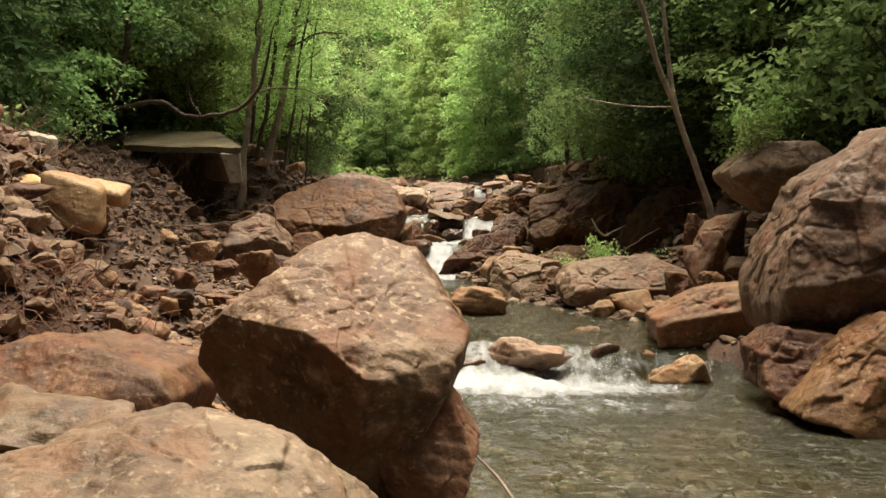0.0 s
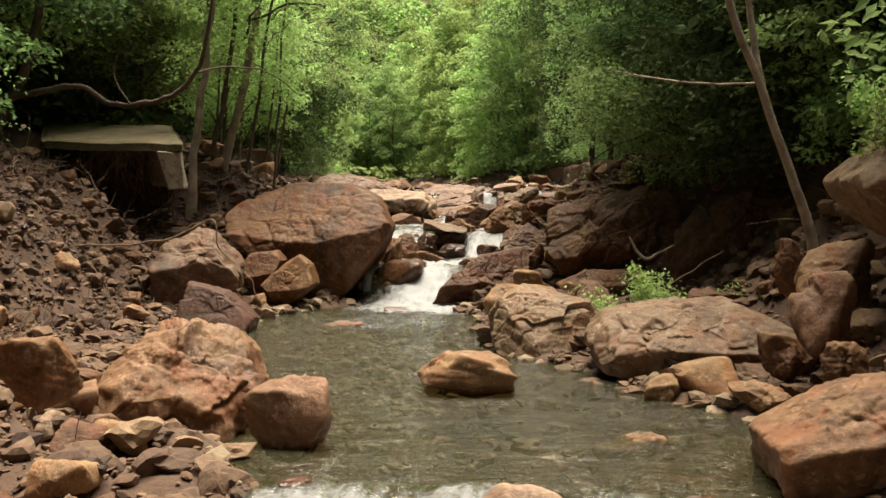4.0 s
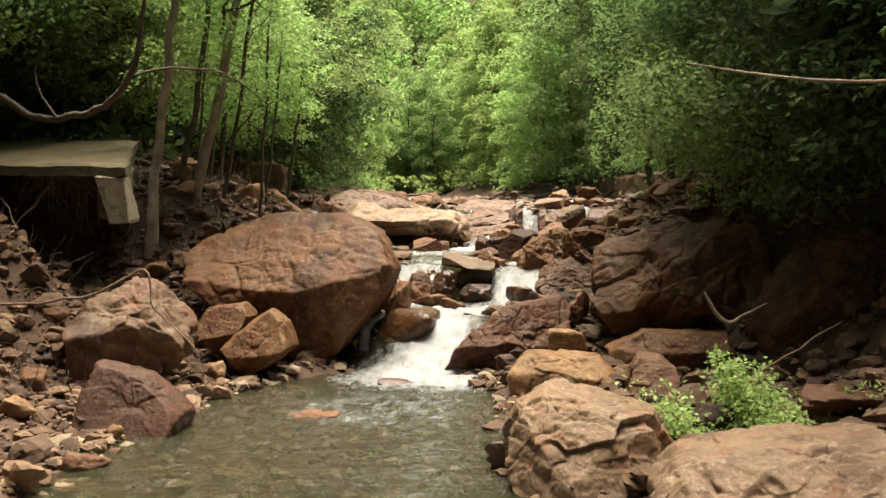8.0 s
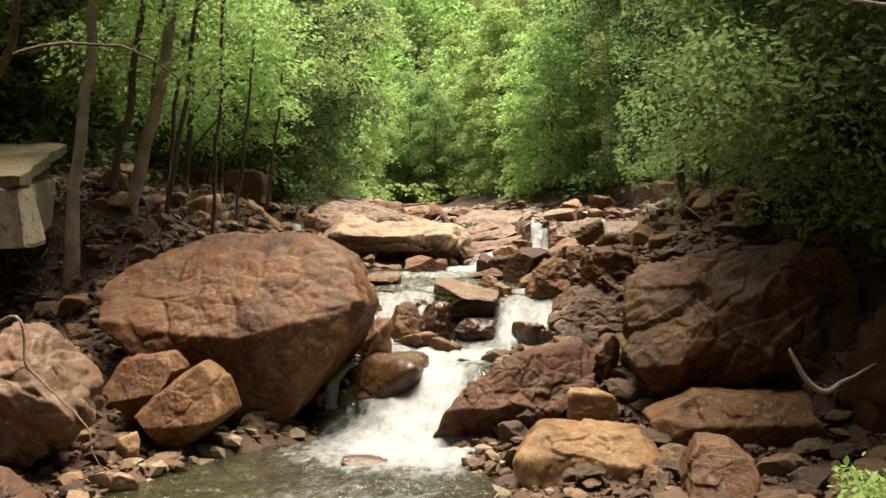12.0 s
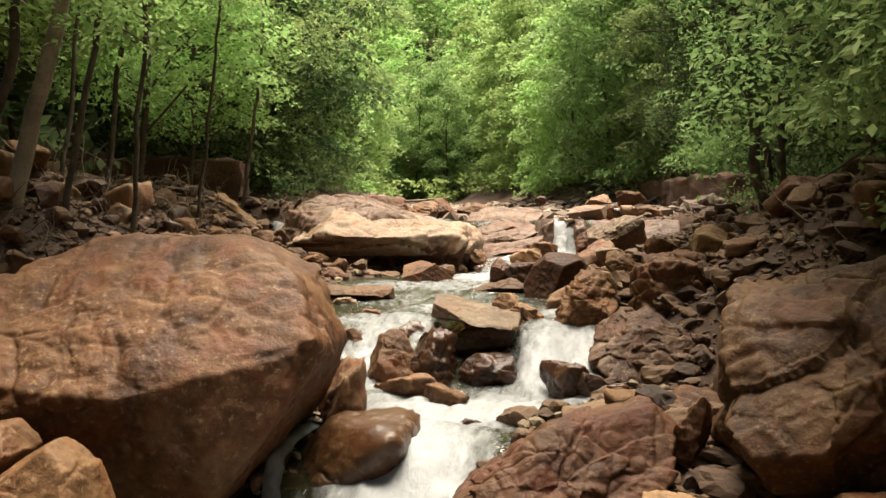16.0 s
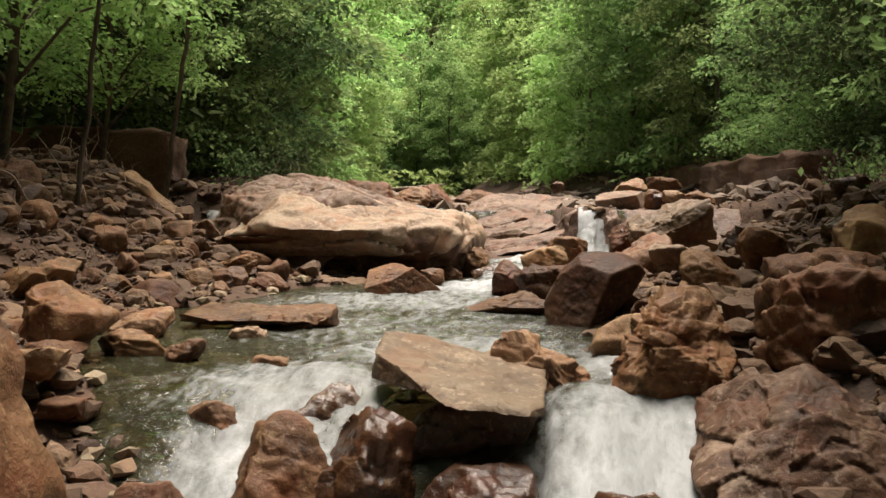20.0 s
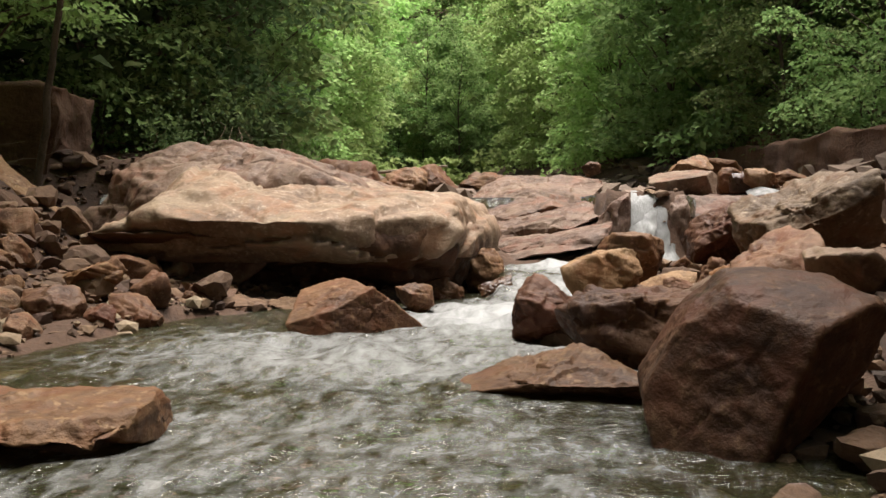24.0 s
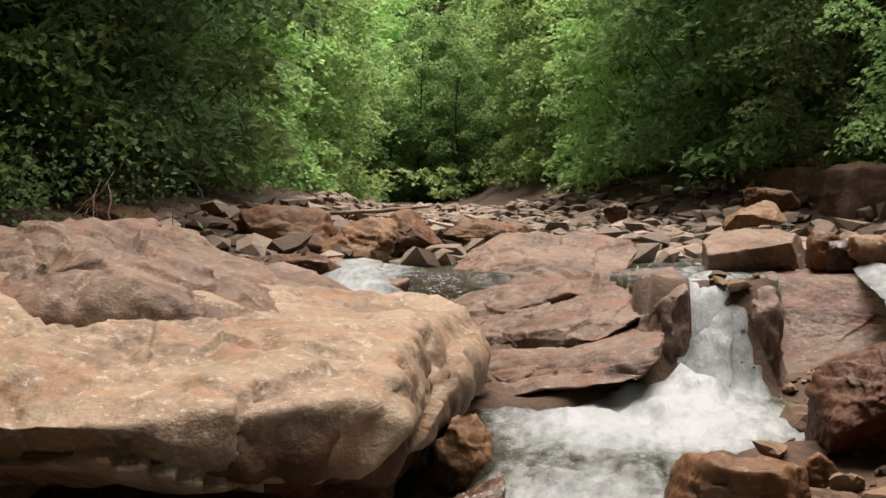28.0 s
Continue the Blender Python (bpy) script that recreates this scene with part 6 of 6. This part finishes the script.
drift = stem("driftwood_branch", ((3.50, 22.0, 2.42), (3.54, 22.0, 2.30), (3.64, 22.0, 2.12), (3.77, 22.0, 2.04), (3.92, 22.0, 2.14), (4.07, 22.0, 2.23), (4.25, 22.1, 2.30)), (0.012, 0.02, 0.026, 0.026, 0.02, 0.014, 0.006), PALE_BARK,
     "pale forked driftwood caught between boulders", "branch", wobble=0.04, sides=7)
stem("driftwood_branch", ((1.5, 5.95, 1.12), (1.68, 5.75, 0.95), (1.9, 5.5, 0.76)), (0.008, 0.01, 0.006), TWIG, "dark stick leaning into the pool", "branch", wobble=0.04, sides=6)
stem("driftwood_branch", ((3.4, 20.2, 1.3), (4.0, 20.3, 1.8), (4.7, 20.4, 2.25)), (0.014, 0.012, 0.006), TWIG, "thin bare stick beside the green bush", "branch", wobble=0.06, sides=5)
stem("driftwood_branch", ((-6.6, 33.5, 3.4), (-6.3, 33.6, 3.75), (-5.7, 33.7, 3.85), (-5.4, 33.8, 3.5)), (0.02, 0.02, 0.015, 0.006), TWIG, "bare arched twig on the bank", "branch", wobble=0.06, sides=5)


def bush(x, y, z, spread, height, count, leaf, mat, seed, label):
    rng = np.random.default_rng(seed)
    ob = new("bush")
    wood, tips = [], []
    for k in range(16):
        a = rng.uniform(0, 6.28)
        path = stem_path(rng, (x + rng.normal(0, 0.08), y + rng.normal(0, 0.08), z - 0.1), (0.7 * math.cos(a), 0.7 * math.sin(a), 0.9), height * rng.uniform(0.8, 1.4), 6, 0.18)
        path[:, :2] = (path[:, :2] - (x, y)) * spread / height + (x, y)
        wood.append(tube(path, 0.008 * np.linspace(1, 0.3, 7), 4))
        tips += list(path[2:])
    v, f = joined(wood)
    part("stem", v, f, TWIG, ob)
    spray_crown(ob, [tips[k] for k in rng.integers(len(tips), size=count)], 0.12, 16, leaf, mat, seed + 1, 0.6)
    return tagged(ob, label, "bush")


bush(3.55, 19.0, 1.25, 0.95, 0.65, 300, 0.06, "fresh", 81, "bright green low bush growing between rocks")
bush(3.0, 18.6, 1.15, 0.45, 0.3, 60, 0.05, "fresh", 82, "small green plant growing between rocks")
bush(5.6, 16.2, 3.65, 0.6, 0.9, 90, 0.07, "fresh", 83, "light green shrub on top of a boulder")
bush(5.2, 15.2, 3.2, 0.4, 0.8, 60, 0.07, "fresh", 84, "light green shrub hanging beside a boulder")

for n, (x, y, r) in enumerate(((3.75, 32.2, 0.08), (4.3, 33.6, 0.07), (4.9, 32.6, 0.06), (4.4, 35.5, 0.06), (5.6, 30.8, 0.08), (4.6, 27.2, 0.06), (4.5, 29.6, 0.06), (5.3, 24.6, 0.09))):
    slim = new("slim_tree")
    tagged(slim, "dark slim tree leaning from the shaded rocky bank", "tree", "slim trees on the rocky bank")
    z = float(land(np.array([x]), np.array([y]))[0])
    stem("trunk", ((x + 0.1, y, z - 0.5), (x, y, z + 0.4), (x - 0.25, y + 0.1, z + 2.2), (x - 0.3, y + 0.2, z + 4.5), (x - 0.8, y, z + 8.5)), (r * 1.6, r, r * 0.85, r * 0.7, 0.02), BARK, parent=slim, sides=9, wobble=0.08, seed=90 + n)
    for k in range(5):
        a = rng.uniform(2.0, 5.4)
        b = z + rng.uniform(2.0, 6.0)
        stem("limb", ((x - 0.25, y + 0.1, b), (x - 0.2 + 0.9 * math.cos(a), y + 0.9 * math.sin(a), b + 0.2), (x - 0.2 + 1.9 * math.cos(a), y + 1.9 * math.sin(a), b + 0.05)), (r * 0.4, r * 0.25, 0.008), BARK, parent=slim, sides=5, wobble=0.1, seed=130 + 5 * n + k)
    spray_crown(slim, [(x - 0.6 + rng.uniform(-2.0, 1.4), y + rng.uniform(-1.7, 1.7), z + rng.uniform(1.3, 8.0)) for _ in range(46)], 0.42, 170, 0.085, "mid" if n > 4 else "deep", 160 + n)

# dark tree that hangs low over the shaded boulders
hanging = new("overhanging_tree")
tagged(hanging, "leafy tree hanging low over the shaded boulders", "tree")
stem("trunk", ((6.0, 24.6, 2.6), (5.8, 24.6, 4.2), (5.3, 24.6, 6.2), (4.6, 24.6, 8.6)), (0.12, 0.09, 0.07, 0.03), BARK, parent=hanging, wobble=0.06)
for n in range(9):
    b, e = rng.uniform(3.6, 7.0), (rng.uniform(3.0, 4.6), rng.uniform(23.0, 26.6))
    stem("limb", ((5.6, 24.6, b), (0.5 * (5.6 + e[0]), 0.5 * (24.6 + e[1]), b + 0.25), (e[0], e[1], b - 0.2)), (0.035, 0.022, 0.006), BARK, parent=hanging, sides=5, wobble=0.1, seed=300 + n)
hang = [(rng.uniform(2.9, 6.8), rng.uniform(22.6, 27.0), rng.random()) for _ in range(170)]
spray_crown(hanging, [(x, y, (4.3 if x < 4.1 else 3.5) + 4.2 * u) for x, y, u in hang], 0.38, 170, 0.088, "mid", 305)

# roots that hang from the undercut ledge
rng = np.random.default_rng(210)
pieces = []
for _ in range(420):
    u = rng.random()
    x, y = -5.75 - 3.85 * u + rng.uniform(-0.2, 1.0), 24.05 + 5.3 * u + rng.uniform(0.0, 0.8)
    z = 3.90 + 0.10 * (y - 24)
    path = stem_path(rng, (x, y, z), (rng.normal(0, 0.3), rng.normal(0, 0.3), -1), rng.uniform(0.3, 1.3), 5, 0.3)
    pieces.append(tube(path, 0.008 * rng.uniform(0.5, 1.5) * np.linspace(1, 0.3, 6), 3))
hv, hf = joined(pieces)
tagged(new("hanging_roots", mesh_from("hanging_roots", hv, hf, TWIG)), "dark tangle of roots hanging under the concrete ledge", "roots", kind="stuff")

# ---- thin water over and between the rocks ----


def ribbon(name, points, widths, foam, label):
    pts = np.array(points, float)
    fine = np.linspace(0, len(pts) - 1, (len(pts) - 1) * 8 + 1)
    line = np.stack([np.interp(fine, np.arange(len(pts)), pts[:, n]) for n in range(3)], 1)
    wide = np.interp(fine, np.arange(len(pts)), widths)
    way = np.gradient(line, axis=0)
    side = np.cross(way, (0, 0, 1.0))
    side /= np.linalg.norm(side, axis=1, keepdims=True) + 1e-9
    cols = np.linspace(-0.5, 0.5, 9)
    v = (line[:, None] + side[:, None] * (wide[:, None] * cols)[..., None])
    v[..., 2] -= 0.25 * wide[:, None] * np.abs(cols) ** 2 * 2
    v = v.reshape(-1, 3)
    v = v + 0.02 * np.stack([layered(v * 7, 300 + n, 3) for n in range(3)], 1)
    i = np.arange(len(fine) - 1)[:, None] * 9 + np.arange(8)[None]
    f = np.stack([i, i + 1, i + 10, i + 9], -1).reshape(-1, 4)
    me = mesh_from(name, v, f, WATER)
    edge = np.tile(foam - 0.5 * np.abs(cols) ** 3 * 8 * 0.5, len(fine))
    me.attributes.new("foam", "FLOAT", "POINT").data.foreach_set("value", edge.astype(np.float32))
    return tagged(new(name, me), label, "water", kind="structure")


ribbon("water_6", ((-5.75, 40.3, 3.5), (-5.5, 39.7, 3.3), (-5.1, 38.9, 3.08), (-4.65, 38.2, 2.72), (-4.3, 37.6, 2.44)), (0.3, 0.28, 0.24, 0.24, 0.4), 0.62, "thin white side stream running down beside a boulder")
ribbon("water_7", ((-1.05, 26.2, 1.76), (-1.12, 25.55, 1.72), (-1.17, 25.2, 1.6), (-1.2, 25.05, 1.05)), (0.3, 0.2, 0.16, 0.2), 0.8, "thin white trickle beside a dark round rock")
ribbon("water_8", ((-0.42, 28.9, 2.34), (-0.42, 28.35, 2.25), (-0.4, 28.2, 2.0), (-0.4, 28.12, 1.72)), (0.2, 0.12, 0.1, 0.12), 0.75, "thin white trickle off a wet rock")
ribbon("water_9", ((-2.9, 44.2, 3.62), (-2.8, 43.4, 3.56), (-2.6, 42.9, 3.46), (-2.45, 42.6, 3.2), (-2.3, 42.3, 2.95)), (0.5, 0.7, 0.9, 0.8, 0.7), 0.75, "small white fall between two rock slabs")
ribbon("water_11", ((0.78, 42.9, 3.56), (0.76, 42.2, 3.53), (0.72, 41.85, 3.4), (0.66, 41.6, 3.1), (0.55, 41.3, 2.7)), (0.4, 0.3, 0.3, 0.34, 0.5), 0.75, "narrow white fall pouring through a notch in the rock")
ribbon("water_10", ((2.35, 43.2, 3.62), (2.3, 42.0, 3.42), (2.25, 41.3, 3.05), (2.2, 40.8, 2.75)), (0.5, 0.4, 0.35, 0.35), 0.8, "white fall behind a dark round boulder")

# ---- dry brush, roots and leaf litter ----


def brush(name, label, count, seed, spot, length, lift, thick, mat):
    rng = np.random.default_rng(seed)
    xy = spot(rng, count)
    z = land(xy[:, 0], xy[:, 1])
    pieces = []
    for (x, y), g in zip(xy, z):
        a, s = rng.uniform(0, 6.28), length * rng.uniform(0.4, 1.3)
        path = stem_path(rng, (x, y, g - 0.02), (math.cos(a), math.sin(a), rng.uniform(0.1, 1.0) * lift), s, 5, 0.35, -0.05)
        pieces.append(tube(path, thick * rng.uniform(0.5, 1.4) * np.linspace(1, 0.35, 6), 3))
    v, f = joined(pieces)
    return tagged(new(name, mesh_from(name, v, f, mat)), label, "brush", kind="stuff")


def brush_spot(rng, n):
    pick = rng.choice(5, n, p=[0.25, 0.25, 0.2, 0.15, 0.15])
    cx = np.array([-3.0, -4.6, -5.0, 5.8, 4.8])[pick]
    cy = np.array([11.0, 26.6, 33.0, 14.0, 47.0])[pick]
    return np.stack([cx + rng.normal(0, 0.75, n), cy + rng.normal(0, 1.6, n)], 1)


def red_brush_spot(rng, n):
    near = rng.random(n) < 0.4
    return np.stack([np.where(near, rng.normal(-2.2, 0.35, n), rng.normal(-4.2, 0.7, n)), np.where(near, rng.normal(8.6, 0.7, n), rng.normal(13.8, 1.3, n))], 1)


def litter_spot(rng, n):
    left = rng.random(n) < 0.55
    y = rng.uniform(5, 50, n)
    return np.stack([np.where(left, along(LEFT, y) - rng.uniform(0.4, 6.0, n), along(RIGHT, y) + rng.uniform(0.4, 6.0, n)), y], 1)


def rim_spot(rng, n):
    left = rng.random(n) < 0.5
    y = rng.uniform(8, 62, n)
    return np.stack([np.where(left, along(LEFT, y) - along(LEFT_FLAT, y) - rng.uniform(1.8, 3.4, n), along(RIGHT, y) + along(RIGHT_FLAT, y) + rng.uniform(1.6, 3.4, n)), y], 1)


brush("dry_brush", "tangle of dry brown twigs and roots on the bank", 900, 201, brush_spot, 0.5, 1.0, 0.006, TWIG)
brush("dry_brush", "reddish dry stems and roots hanging over the rubble bank", 1000, 207, red_brush_spot, 0.55, 1.1, 0.007, RED_TWIG)


def tangle_spot(rng, n):
    return np.stack([rng.uniform(-7.6, -3.9, n), rng.uniform(16, 30, n)], 1)


brush("root_tangle", "dark tangle of roots and brush on the undercut bank", 1700, 205, tangle_spot, 0.6, 1.2, 0.008, BARK)
brush("roots", "thin bare roots and stems along the rim of the banks", 1100, 202, rim_spot, 0.9, 1.6, 0.010, TWIG)
DEAD_LEAF = island_rock("dead_leaves", (0.09, 0.045, 0.02), (0.20, 0.11, 0.05), (0.14, 0.075, 0.035), (0.26, 0.16, 0.08))
rng = np.random.default_rng(203)
spots = litter_spot(rng, 9000)
cs = np.column_stack([spots, land(spots[:, 0], spots[:, 1]) + 0.015])
lv, lf = leaves(cs, rng.normal(0, 1, cs.shape) * (1, 1, 0.2), 0.075, rng, 0.0)
tagged(new("leaf_litter", mesh_from("leaf_litter", lv, lf, DEAD_LEAF, False)), "brown fallen leaves scattered over the banks", "leaves", kind="stuff")


def herb_spot(rng, n):
    left = rng.random(n) < 0.5
    y = rng.uniform(12, 75, n)
    return np.stack([np.where(left, along(LEFT, y) - along(LEFT_FLAT, y) - rng.uniform(2.4, 7.5, n), along(RIGHT, y) + along(RIGHT_FLAT, y) + rng.uniform(2.2, 7.5, n)), y], 1)


rng = np.random.default_rng(204)
spots = herb_spot(rng, 2300)
spots = spots[(spots[:, 0] > 0) | (spots[:, 1] < 21) | (spots[:, 1] > 42)]
base = np.column_stack([spots, land(spots[:, 0], spots[:, 1])])
tuft = np.repeat(base, 22, axis=0) + rng.normal(0, 1, (len(base) * 22, 3)) * (0.2, 0.2, 0.14) + (0, 0, 0.22)
lv, lf = leaves(tuft, rng.normal(0, 1, tuft.shape), 0.10, rng)
tagged(new("undergrowth", mesh_from("undergrowth", lv, lf, LEAF["mid"], False)), "low green undergrowth along the rim of the banks", "plants", kind="stuff")
stem("fallen_log", ((-5.4, 50.0, 4.05), (-4.6, 49.4, 4.10), (-3.6, 49.0, 4.16), (-2.9, 48.7, 4.22)), (0.04, 0.04, 0.035, 0.02), PALE_BARK, "pale bare fallen trunk lying across the stones", "log", wobble=0.04)
